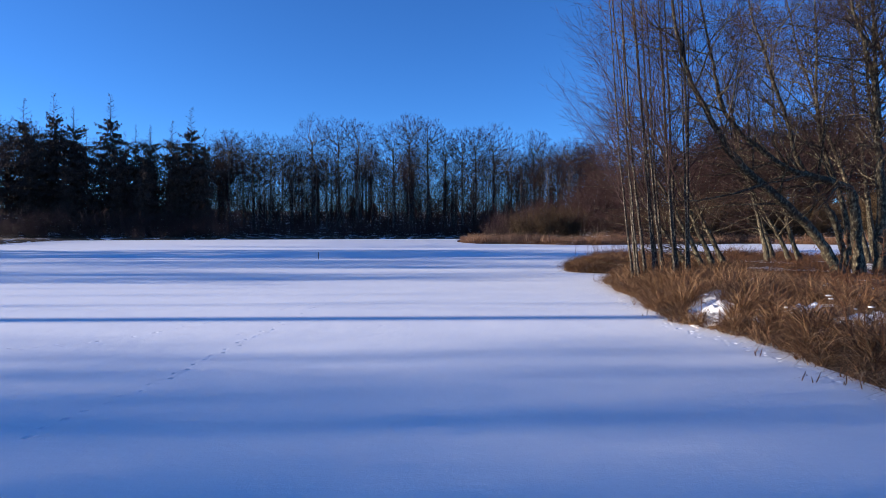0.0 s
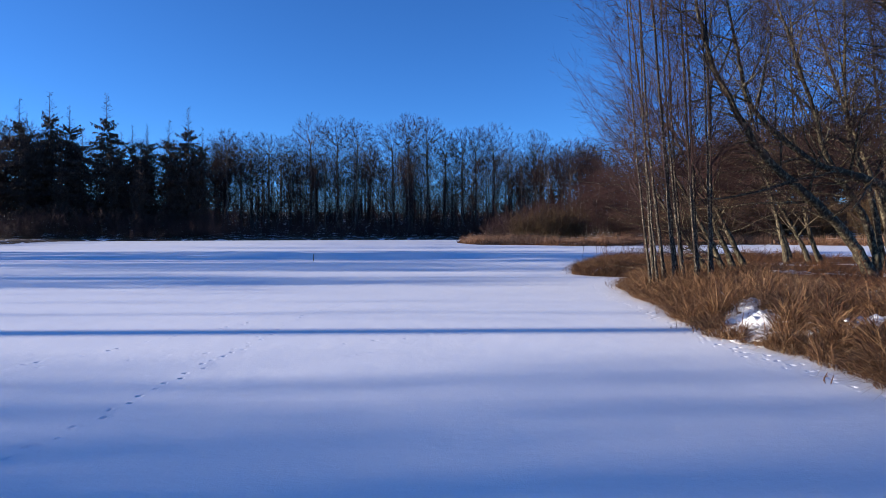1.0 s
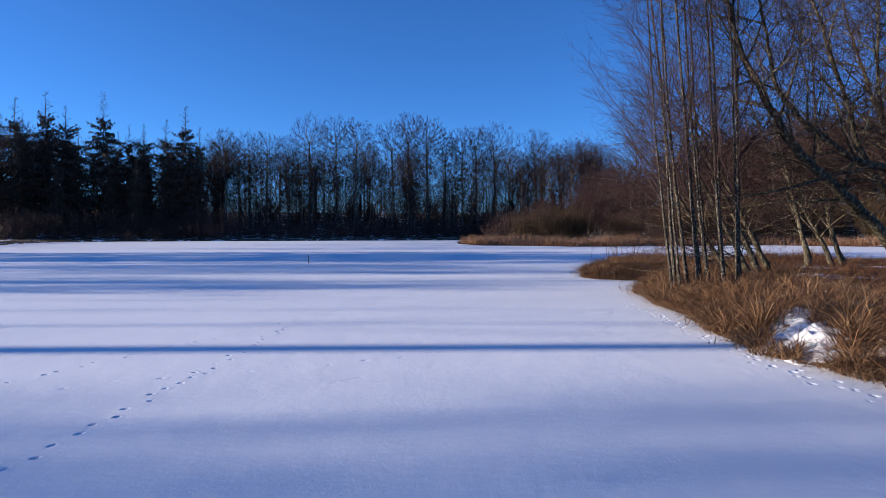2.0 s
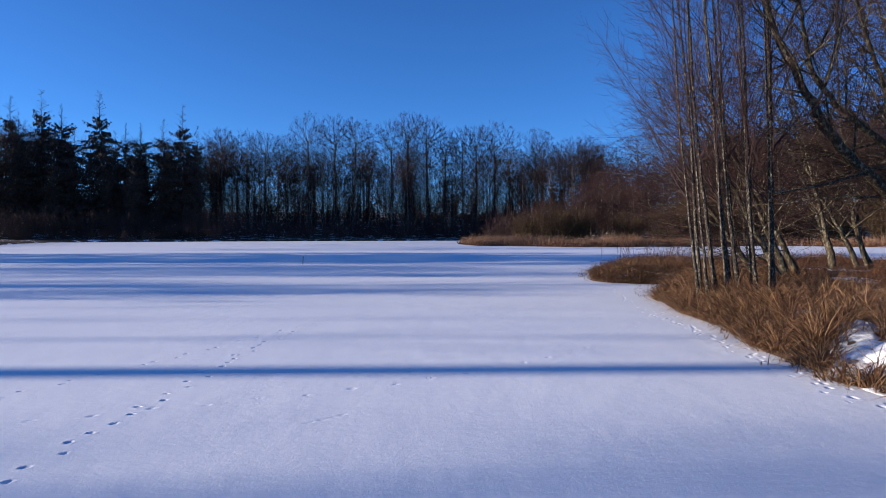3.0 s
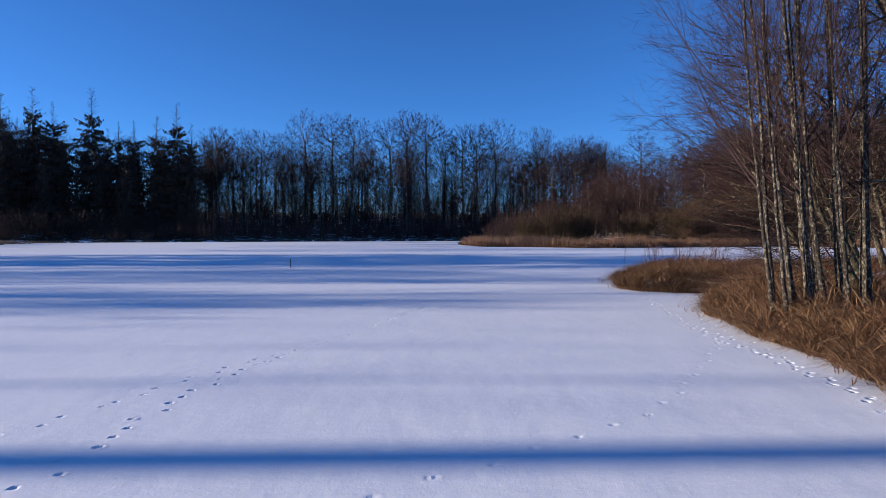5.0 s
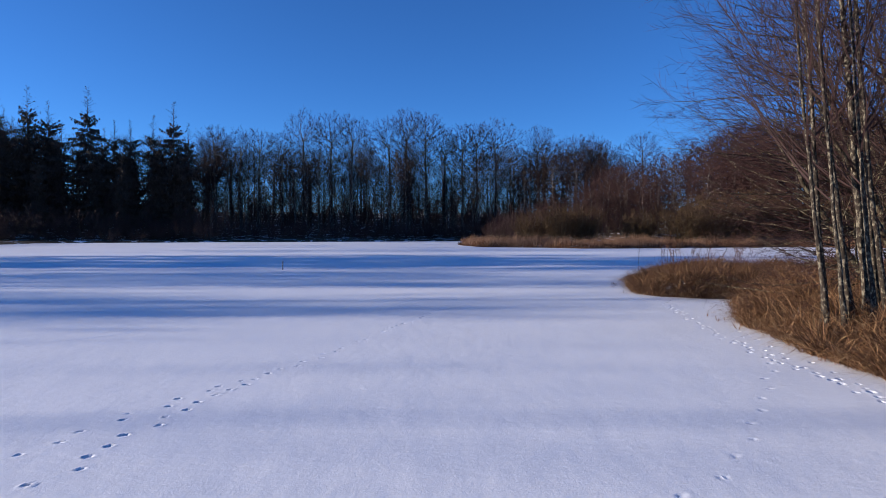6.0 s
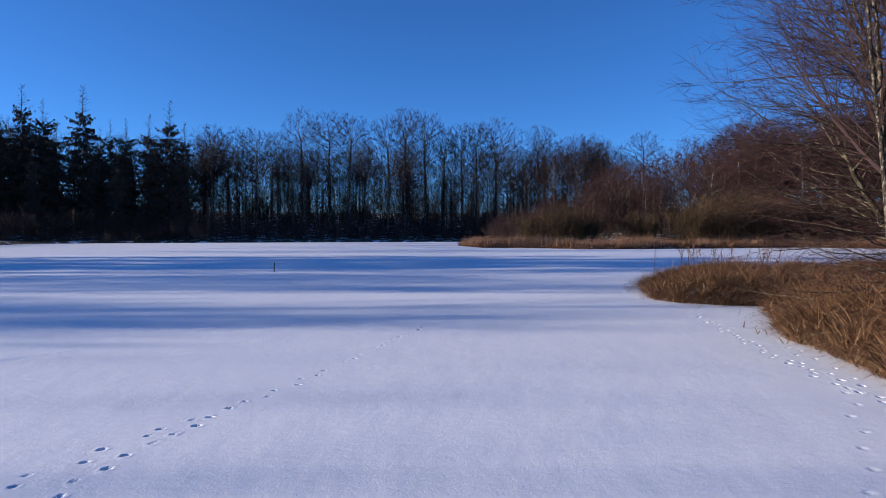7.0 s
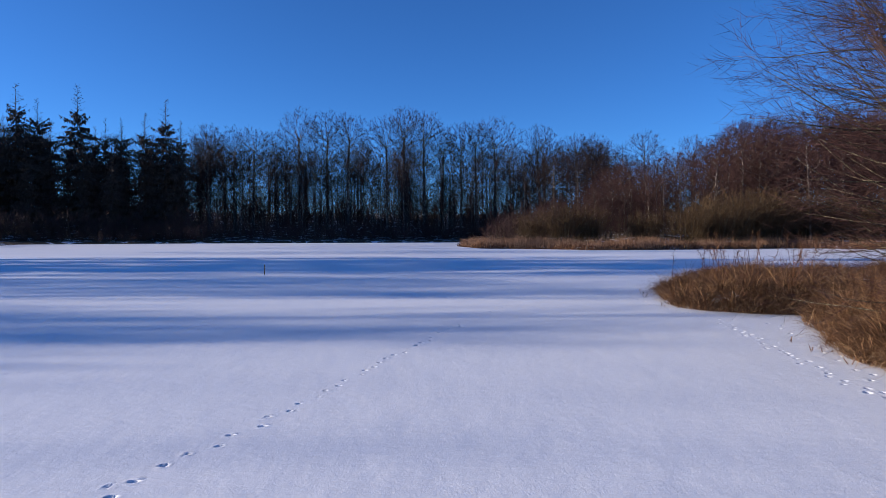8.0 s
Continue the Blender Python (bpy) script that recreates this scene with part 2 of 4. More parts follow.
def trail(ctrl, pattern, period, spread, depth, size, jitter=0.02):
    """Prints along a path: (x, y, heading, depth, size)."""
    path = smooth_path([(x, y, 0) for x, y in ctrl], 24)
    out, walked, k = [], 0.0, 0
    marks = [p + period * c for c in range(200) for p in pattern]
    for a, b in zip(path, path[1:]):
        span = (b - a).length
        while k < len(marks) and marks[k] <= walked + span:
            p = a.lerp(b, (marks[k] - walked) / span)
            h = math.atan2(b.y - a.y, b.x - a.x)
            o = spread * (1 if k % 2 else -1) + rng.gauss(0, jitter)
            out.append((p.x - math.sin(h) * o, p.y + math.cos(h) * o, h + rng.gauss(0, 0.15), depth * rng.uniform(0.7, 1.2), size * rng.uniform(0.85, 1.15)))
            k += 1
        walked += span
    return out


PRINTS = trail([(-3.5, 5.2), (-3.23, 7.0), (-3.13, 8.6), (-3.05, 10.4), (-2.95, 12.2), (-2.86, 14.2), (-2.5, 16.1), (-2.03, 17.4), (-1.45, 19.2), (-0.87, 21.1),
                (0.17, 24.1), (1.17, 26.8), (2.3, 29.4)], (0.0, 0.25, 0.49, 0.76), 1.06, 0.035, 0.024, 0.0235, 0.03)
PRINTS += trail([(-7.5, 8.6), (-5.4, 9.7), (-4.87, 10.6), (-4.45, 11.7), (-3.5, 13.9), (-3.08, 15.1), (-2.5, 16.5)], (0.0, 0.17, 0.5, 0.75), 1.15, 0.03, 0.019, 0.0235)
PRINTS += trail([(4.3, 5.0), (4.4, 6.2), (4.47, 7.3), (4.45, 8.2), (4.33, 9.4), (4.10, 10.8), (4.1, 12.6), (4.2, 14), (4.3, 15.8), (4.3, 18.5), (4.5, 20.1),
                 (4.87, 22.3), (5.15, 24.6), (5.0, 26.1), (4.9, 28.5), (5.6, 31)], (0.0, 0.2), 0.38, 0.06, 0.018, 0.030, 0.05)
PRINTS += trail([(4.6, 9.0), (4.25, 10.9), (4.25, 12.6), (4.4, 15.8), (4.6, 18.5), (5.1, 20.4), (5.6, 22.2), (6.0, 24.2)], (0.0, 0.25), 0.6, 0.06, 0.02, 0.030, 0.06)
PRINTS += trail([(4.1, 17.3), (3.0, 15.4), (2.0, 13.8), (1.16, 13), (-0.2, 11.95), (-1.28, 11.3), (-2.4, 10.85), (-3.5, 10.4), (-5.2, 9.5), (-8, 8.4)],
                (0.0,), 0.50, 0.03, 0.007, 0.033)
for a, b in (((-6.3, 19.0), (-5.45, 20.0)), ((-7.3, 18.7), (-6.9, 19.0)), ((-7.4, 22.7), (-6.8, 23.1)), ((-5.7, 23.3), (-5.2, 23.7)), ((-1.32, 10.18), (-1.02, 10.45))):
    PRINTS += trail([a, b], (0.0,), 0.05, 0.0, 0.006, 0.022, 0.004)
CELL, SUB, X0, X1, Y0, Y1 = 0.25, 11, -8.0, 8.0, 2.5, 32.0
touched = {}
for pr in PRINTS:
    for ox in (-0.08, 0.08):
        for oy in (-0.08, 0.08):
            touched.setdefault((int((pr[0] + ox - X0) // CELL), int((pr[1] + oy - Y0) // CELL)), set()).add(pr)
ice = Shape()


def sheet(s, xs, ys, z=None):
    gx_, gy_ = np.meshgrid(xs, ys)
    zz = np.zeros_like(gx_) if z is None else z(gx_, gy_)
    k, n_ = len(s.v), len(xs)
    s.v += np.stack([gx_, gy_, zz], -1).reshape(-1, 3).tolist()
    i_ = np.arange(len(ys) * n_).reshape(len(ys), n_) + k
    s.f += np.stack([i_[:-1, :-1], i_[:-1, 1:], i_[1:, 1:], i_[1:, :-1]], -1).reshape(-1, 4).tolist()


def dents(prints):
    def z(x, y):
        total = np.zeros_like(x)
        for px, py, h, depth, size in prints:
            u = ((x - px) * math.cos(h) + (y - py) * math.sin(h)) / (size * 1.35)
            v = (-(x - px) * math.sin(h) + (y - py) * math.cos(h)) / size
            r2 = u * u + v * v
            total += -depth * np.exp(-r2 ** 2 * 0.9) + depth * 0.28 * np.exp(-(np.sqrt(r2) - 1.5) ** 2 * 6)
        edge = np.minimum.reduce([x - x.min(), x.max() - x, y - y.min(), y.max() - y])
        return total * np.clip(edge / 0.001, 0, 1)
    return z


for cx in range(round((X1 - X0) / CELL)):
    for cy in range(round((Y1 - Y0) / CELL)):
        n_ = SUB if (cx, cy) in touched else 1
        xs, ys = np.linspace(X0 + cx * CELL, X0 + (cx + 1) * CELL, n_ + 1), np.linspace(Y0 + cy * CELL, Y0 + (cy + 1) * CELL, n_ + 1)
        sheet(ice, xs, ys, dents(sorted(touched[cx, cy])) if n_ > 1 else None)
for xa, xb, ya, yb in ((-80, X0, -65, 152), (X1, 60, -65, 152), (X0, X1, -65, Y0), (X0, X1, Y1, 152)):
    sheet(ice, np.array([xa, xb], float), np.array([ya, yb], float))
tagged(new("frozen_lake", ice.mesh("frozen_lake", SNOW)), "frozen lake under a thin sheet of white snow with animal tracks", "frozen lake", kind="structure")


# ---- grasses and reeds ----
def blades(x, y, z, length, lean, droop, width, seed, segs=3, az=None):
    """Arching dry blades as ribbons, all in one mesh."""
    r = np.random.default_rng(seed)
    n_ = len(x)
    az, twist = r.uniform(0, 2 * np.pi, n_) if az is None else az, r.uniform(0, np.pi, n_)
    dx, dy = np.cos(az), np.sin(az)
    wx, wy = np.cos(twist), np.sin(twist)
    rows = []
    for k in range(segs + 1):
        u = k / segs
        out = lean * length * (0.35 * u + 0.65 * u ** 2)
        up = length * (u - droop * u ** 2.5)
        cx_, cy_, cz_ = x + dx * out, y + dy * out, z + up
        half = width * (1 - 0.55 * u) / 2
        if k == segs:
            rows.append(np.stack([cx_, cy_, cz_], -1)[:, None])
        else:
            rows.append(np.stack([np.stack([cx_ - wx * half, cy_ - wy * half, cz_], -1), np.stack([cx_ + wx * half, cy_ + wy * half, cz_], -1)], 1))
    v = np.concatenate(rows, 1)
    per = 2 * segs + 1
    b0 = (np.arange(n_) * per)[:, None]
    s = Shape()
    s.v = v.reshape(-1, 3).tolist()
    for k in range(segs - 1):
        s.f += (b0 + np.array([2 * k, 2 * k + 1, 2 * k + 3, 2 * k + 2])).tolist()
    s.f += (b0 + np.array([2 * segs - 2, 2 * segs - 1, 2 * segs])).tolist()
    return s


def tussocks(x, y, scale=1.0):
    """0 to 1: where the grass stands in thick tufts."""
    return 0.5 + 0.5 * np.sin(x * 4.1 * scale + 2.3 * np.sin(y * 2.2 * scale)) * np.sin(y * 3.3 * scale + 1.9 * np.sin(x * 1.7 * scale))


# old snow lying in gaps of the bank's sedge: x, y, half length, half width, turn
DRIFTS = [(5.15, 12.15, 1.35, 0.42, 68), (6.0, 13.7, 0.55, 0.45, 20), (6.3, 11.0, 0.6, 0.4, 20), (6.6, 9.6, 0.85, 0.5, 40), (7.5, 9.0, 0.7, 0.5, 0), (6.5, 26.6, 0.24, 0.08, 80),
          (13.2, 21.6, 1.3, 0.5, 10), (15.2, 22.8, 1.2, 0.6, 0), (11.5, 22.5, 0.9, 0.4, 15), (17.2, 24.5, 1.4, 0.7, 0)]


def in_snow_gap(x, y):
    hit = np.zeros(np.shape(x), bool)
    for cx, cy, a, b, turn in DRIFTS:
        c_, s_ = math.cos(radians(turn)), math.sin(radians(turn))
        u, v = (x - cx) * c_ + (y - cy) * s_, -(x - cx) * s_ + (y - cy) * c_
        hit |= (u / (a * 0.95)) ** 2 + (v / (b * 0.95)) ** 2 + 0.5 * np.sin(x * 9 + y * 4) * np.sin(y * 11) < 0.75
    return hit


def bank_grass(n_, far_in, seed, tall, width, edge_bias, lean, droop, y_lo=3.0, y_hi=38.0, x_hi=20.0):
    r = np.random.default_rng(seed)
    x, y = r.uniform(3.9, x_hi, n_ * 14), r.uniform(y_lo, y_hi, n_ * 14)
    d = shore_distance(x, y)
    keep = (d > -0.09) & (d < far_in) & ~in_snow_gap(x, y) & (r.random(len(x)) < np.exp(-d * edge_bias) * (0.12 + 0.88 * tussocks(x, y) ** 1.5))
    x, y, d = x[keep][:n_], y[keep][:n_], d[keep][:n_]
    t = tussocks(x, y)
    length = tall * (0.34 + 0.82 * t) * r.uniform(0.55, 1.2, len(x)) * (0.75 + 0.25 * step_up(d / 0.6))
    return x, y, land_height(x, y) - 0.03, length, r.uniform(*lean, len(x)) * (1.1 - 0.3 * t), r.uniform(*droop, len(x)), width * r.uniform(0.6, 1.4, len(x)), seed + 1


tagged(new("dry_sedge", blades(*bank_grass(24000, 3.2, 11, 0.82, 0.012, 0.30, (0.15, 1.3), (0.1, 0.85))).mesh("dry_sedge", SEDGE, False)),
       "arching straw-brown dry sedge along the lake bank", "dry grass", kind="stuff")
tagged(new("bent_grass", blades(*bank_grass(42000, 14, 21, 0.62, 0.013, 0.07, (0.5, 2.1), (0.35, 0.95))).mesh("bent_grass", SEDGE_DARK, False)),
       "matted red-brown bent grass on the bank", "dry grass", kind="stuff")


tagged(new("edge_sedge", blades(*bank_grass(15000, 0.42, 27, 0.62, 0.012, 0.1, (0.5, 2.2), (0.45, 0.95), 3.0, 31.0, 11.0)).mesh("edge_sedge", SEDGE, False)),
       "drooping tufts of dry sedge over the edge of the ice", "dry grass", kind="stuff")


tagged(new("matted_straw", blades(*bank_grass(13000, 4.5, 71, 0.60, 0.013, 0.25, (1.0, 2.6), (0.5, 0.97), 3.0, 33.0, 13.0)).mesh("matted_straw", STRAW, False)),
       "pale broken straw matted over the sedge", "dry grass", kind="stuff")


def tufts(count, each, seed, near, far, y_lo, y_hi, tall):
    """Sedge tussocks: blades that spring from one foot and arch out all round it."""
    r = np.random.default_rng(seed)
    x, y = r.uniform(4.2, 12, count * 40), r.uniform(y_lo, y_hi, count * 40)
    d = shore_distance(x, y)
    ok = (d > near) & (d < far) & ~in_snow_gap(x, y) & (r.random(len(x)) < np.exp(-d * 0.55))
    x, y = x[ok][:count], y[ok][:count]
    size = r.uniform(0.55, 1.15, len(x))
    cx, cy, size = np.repeat(x, each), np.repeat(y, each), np.repeat(size, each)
    n_ = len(cx)
    az, out = r.uniform(0, 2 * np.pi, n_), 0.15 * size * np.sqrt(r.random(n_))
    bx, by = cx + np.cos(az) * out, cy + np.sin(az) * out
    length = tall * size * r.uniform(0.55, 1.15, n_)
    spread = out / (0.15 * size)
    return (bx, by, land_height(bx, by) - 0.03, length, (0.25 + 1.0 * spread) * r.uniform(0.5, 1.3, n_), np.clip(0.25 + 0.6 * spread * r.uniform(0.5, 1.2, n_), 0, 0.98),
            0.015 * r.uniform(0.6, 1.4, n_), seed + 1, 4, az + r.normal(0, 0.7, n_))


tagged(new("sedge_tussocks", blades(*tufts(340, 90, 61, 0.1, 3.6, 5.0, 33.0, 0.72)).mesh("sedge_tussocks", SEDGE, False)),
       "dense straw-coloured sedge tussocks arching over the bank", "dry grass", kind="stuff")


def far_reeds(n_, seed):
    r = np.random.default_rng(seed)
    x, y = r.uniform(0, 62, n_ * 8), r.uniform(76, 116, n_ * 8)
    d = shore_distance(x, y)
    keep = (d > 0.1) & (d < 7) & (r.random(len(x)) < (0.12 + 0.88 * tussocks(x, y, 0.18)) * np.clip(1.25 - (x - 20) / 40, 0.15, 1))
    x, y = x[keep][:n_], y[keep][:n_]
    return x, y, land_height(x, y) - 0.05, r.uniform(0.45, 1.9, len(x)) * (0.15 + 0.5 * tussocks(x, y, 0.1) + 0.5 * tussocks(x, y, 0.35)), r.uniform(0.03, 0.5, len(x)), r.uniform(0, 0.25, len(x)), r.uniform(0.014, 0.034, len(x)), seed + 1, 2


tagged(new("reed_bed", blades(*far_reeds(36000, 31)).mesh("reed_bed", REED, False)), "tan dry reed bed on the far promontory", "reeds", kind="stuff")


def far_fringe(n_, seed):
    r = np.random.default_rng(seed)
    x, y = r.uniform(0, 62, n_ * 12), r.uniform(76, 116, n_ * 12)
    d = shore_distance(x, y)
    keep = (d > -0.1) & (d < 1.7)
    x, y = x[keep][:n_], y[keep][:n_]
    return x, y, land_height(x, y) - 0.05, r.uniform(0.3, 0.85, len(x)) * (0.5 + 0.8 * tussocks(x, y, 0.22)), r.uniform(0.2, 1.0, len(x)), r.uniform(0.1, 0.7, len(x)), r.uniform(0.03, 0.08, len(x)), seed + 1, 2


tagged(new("shore_sedge", blades(*far_fringe(15000, 41)).mesh("shore_sedge", SEDGE_DARK, False)), "dark brown sedge fringing the promontory", "dry grass", kind="stuff")


# ---- trees ----
def stem_radii(r, n_, end=0.12):
    return [r * (1 - (1 - end) * (k / (n_ - 1)) ** 0.9) for k in range(n_)]


def near_tree(name, ctrl, r, label, category, barkmat, twigmat, levels, seed, group="", bias=(0, 0, 0), sides=10, cones=0):
    """A tree with its trunk along ctrl (world metres), knotty bark, limbs and twigs."""
    g = random.Random(seed)
    foot = Vector(ctrl[0])
    path = smooth_path([Vector(c) - foot for c in ctrl], 5)
    rad = stem_radii(r, len(path))
    rad[0] *= 1.5
    rad[1] *= 1.2
    rad = [q * g.uniform(0.92, 1.1) for q in rad]
    path = [p + Vector((g.gauss(0, r * 0.12), g.gauss(0, r * 0.12), 0)) for p in path]
    path[0].z -= 0.25
    trunk, limbs, twigs = Shape(), Shape(), Shape()
    tube(trunk, path, rad, sides)
    grow(limbs, twigs, path, rad, levels, g, Vector(bias))
    ob = thing(name, foot, label, category, group)
    for v in g.sample(twigs.v, min(cones, len(twigs.v))):
        p, q = Vector(v), Vector((g.gauss(0, 0.01), g.gauss(0, 0.01), -0.02))
        e = Vector((g.gauss(0, 0.012), g.gauss(0, 0.012), 0.004))
        k = len(twigs.v)
        twigs.v += [p[:], (p + q * 0.6 + e)[:], (p + q)[:], (p + q * 0.6 - e)[:]]
        twigs.f.append((k, k + 1, k + 2, k + 3))
    joined(trunk, limbs)
    part("trunk", trunk, barkmat, ob)
    part("crown", twigs, twigmat, ob, smooth=False)
    return ob


# level: count, low, high, angles, length, taper, lift, wobble, segments, sides, thin
CLUMP = [(14, 0.26, 0.98, (36, 62), 3.0, 0.55, 0.62, 0.035, 8, 3, 0.0064), (9, 0.10, 0.98, (25, 50), 1.25, 0.45, 0.25, 0.07, 4, 3, 0.0056),
         (7, 0.1, 1.0, (18, 45), 0.50, 0.3, 0.25, 0.12, 2, 0, 0.0030)]
# foot x, foot y, x at 4.5 m, x at 8.5 m, radius, height
STEMS = [(5.58, 18.5, 5.12, 4.85, 0.055, 10.0), (5.79, 18.9, 5.50, 5.05, 0.070, 11.5), (6.00, 18.6, 5.52, 5.22, 0.075, 12.0), (6.33, 18.7, 5.96, 5.60, 0.100, 13.5),
         (6.46, 18.5, 6.02, 5.75, 0.075, 11.0), (6.60, 18.9, 6.28, 6.05, 0.070, 11.5), (6.82, 18.5, 6.54, 6.28, 0.085, 13.0), (7.00, 18.9, 6.80, 6.58, 0.085, 12.5),
         (5.68, 18.25, 5.30, 5.10, 0.050, 9.5), (6.14, 18.3, 5.80, 5.42, 0.055, 10.5), (6.70, 18.2, 6.40, 6.15, 0.055, 10.5), (7.08, 18.25, 6.95, 6.75, 0.060, 11.0),
         (7.16, 18.45, 7.12, 6.94, 0.100, 13.5), (7.30, 18.8, 7.30, 7.25, 0.050, 10.0)]
for i, (x, y, xa, xb, r, h) in enumerate(STEMS):
    z = ground_at(x, y)
    near_tree("alder_tree", [(x, y, z), ((x * 0.55 + xa * 0.45), y + 0.05, 2.0), (xa, y + 0.1, 4.5), (xb, y + 0.1, 8.5), (xb - 0.25, y + 0.15, h)], r * 0.74,
              "slender bare alder stem with pale lichened bark, standing in sedge", "tree", ALDER, ALDER_TWIG, CLUMP, 100 + i, "alder clump on the bank",
              (-0.10, -0.02, 0.10) if i < 5 or i == 8 else (-0.05, 0, 0.1), 9, 90)

OLD = [(30, 0.22, 0.99, (35, 80), 3.2, 0.35, 0.2, 0.11, 6, 5, 0.011), (15, 0.12, 0.98, (30, 65), 1.3, 0.35, 0.12, 0.14, 3, 3, 0.006),
       (11, 0.1, 1.0, (20, 60), 0.5, 0.3, 0.10, 0.3, 2, 0, 0.0048)]
LEANING = [
    ([(12.55, 20, 0.3), (12.0, 19.9, 1.15), (11.2, 19.7, 2.05), (9.7, 19.2, 3.07), (8.5, 18.8, 4.05), (7.65, 18.6, 5.3), (7.0, 18.5, 6.6), (6.67, 18.5, 8.1), (6.4, 18.4, 10.4)], 0.23),
    ([(13.4, 20.3, 0.3), (13.05, 20, 1.9), (12.8, 19.9, 2.9), (12.2, 19.8, 3.2), (11.5, 19.7, 3.4), (10.8, 19.6, 3.55), (10.0, 19.5, 4.0), (9.1, 19.4, 4.7), (8.45, 19.3, 5.5),
      (8.16, 19.2, 6.7), (7.9, 19.2, 7.8), (7.4, 19.2, 10.5)], 0.20),
    ([(13.4, 21, 0.3), (13.05, 21, 1.9), (12.5, 21, 2.8), (11.7, 21, 4.1), (11.4, 21, 5.3), (10.9, 21, 6.6), (10.5, 21, 7.9), (10.1, 21, 9.0), (9.8, 21, 11.5)], 0.15),
    ([(14.3, 22, 0.3), (13.9, 22, 2.5), (13.3, 22, 4.25), (13.0, 22, 5.2), (12.9, 22, 7.4), (12.8, 22, 9.75), (12.6, 22, 13)], 0.13),
    ([(14.5, 21, 0.3), (14.5, 21, 2.8), (14.4, 21, 4.7), (14.2, 21, 6.6), (13.8, 20.9, 7.9), (13.3, 20.8, 9.2), (12.7, 20.7, 12)], 0.20),
    ([(15.4, 22, 0.3), (15.1, 22, 4.8), (14.9, 22, 7.8), (14.8, 22, 9.8), (14.7, 22, 13)], 0.15),
    ([(15.5, 28.2, 0.3), (15.1, 28.2, 1.2), (14.4, 28.1, 2.3), (13.5, 28, 3.8), (12.9, 28, 5.7), (12.4, 28, 8.0)], 0.13),
    ([(16.1, 28.4, 0.3), (15.6, 28.4, 1.5), (15.25, 28.4, 3.2), (14.9, 28.4, 5.7), (14.7, 28.4, 8.2), (14.5, 28.3, 11)], 0.14),
    ([(16.6, 20.5, 0.3), (16.3, 20.5, 3), (15.9, 20.4, 6), (15.2, 20.3, 9), (14.8, 20.2, 12)], 0.17),
    ([(18.6, 26, 0.3), (18.2, 26, 3), (17.6, 26, 6), (17.2, 26, 9), (16.8, 26, 12.5)], 0.17),
    ([(17.6, 23.4, 0.3), (17.2, 23.3, 3), (16.4, 23.1, 6.2), (15.6, 23, 9), (15.0, 22.9, 12.5)], 0.15),
    ([(17.0, 25.2, 0.3), (16.2, 25.2, 3.2), (15.0, 25.1, 6), (14.0, 25, 8.6), (13.2, 24.9, 11.5)], 0.13),
    ([(20.5, 30, 0.3), (20.0, 30, 4), (19.4, 30, 8), (19.0, 30, 12)], 0.18),
]
for i, (ctrl, r) in enumerate(LEANING):
    near_tree("leaning_tree", [(p[0], p[1], p[2] if k else ground_at(p[0], p[1])) for k, p in enumerate(ctrl)], r * 0.82,
              "old bare tree leaning towards the ice, mossy grey bark" if i < 2 else "bare bankside tree with mossy grey-brown bark and tangled twigs",
              "tree", OLD_BARK, TWIG, OLD, 200 + i, "trees on the bank", (-0.1, 0, 0.05), 11)

# spreading trees whose long low boughs hang over the snow
BOUGHS = [(34, 0.12, 0.98, (40, 85), 3.0, 0.25, 0.30, 0.08, 8, 4, 0.0062), (9, 0.12, 0.98, (25, 55), 1.2, 0.4, 0.15, 0.11, 4, 3, 0.005),
          (8, 0.1, 1.0, (20, 50), 0.50, 0.3, 0.15, 0.16, 2, 0, 0.0028)]
for i, (x, y, tx, h) in enumerate([(8.7, 20.8, 6.3, 4.8), (9.4, 21.8, 6.7, 6.2), (8.4, 21.4, 6.1, 3.8), (10.2, 22.8, 7.4, 6.0), (14.2, 27.6, 11.8, 9.5), (16.0, 30.5, 12.5, 9.0)]):
    near_tree("spreading_tree", [(x, y, ground_at(x, y)), (x * 0.7 + tx * 0.3, y, h * 0.35), (x * 0.3 + tx * 0.7, y - 0.1, h * 0.7), (tx, y - 0.2, h)], 0.10,
              "bare bankside tree with long boughs hanging over the snow", "tree", OLD_BARK, TWIG_RED, BOUGHS, 300 + i, "trees on the bank", (-0.62, -0.08, -0.06), 7)


# ---- far woods: a few kinds of tree, each built once and repeated ----
def wood_tree(name, h, r, levels, seed, barkmat, twigmat, label, group, sides=6, sway=0.14):
    g = random.Random(seed)
    n_ = 10
    path = [Vector((g.gauss(0, sway) * (k / n_), g.gauss(0, sway) * (k / n_), h * k / n_)) for k in range(n_ + 1)]
    path[0].z = -0.4
    rad = stem_radii(r, n_ + 1, 0.2)
    trunk, limbs, twigs = Shape(), Shape(), Shape()
    tube(trunk, path, rad, sides)
    grow(limbs, twigs, path, rad, levels, g)
    joined(limbs, trunk)
    ob = thing(name, (0, 0, -400), label, "tree", group)
    part("trunk", limbs, barkmat, ob)
    part("crown", twigs, twigmat, ob, smooth=False)
    return ob


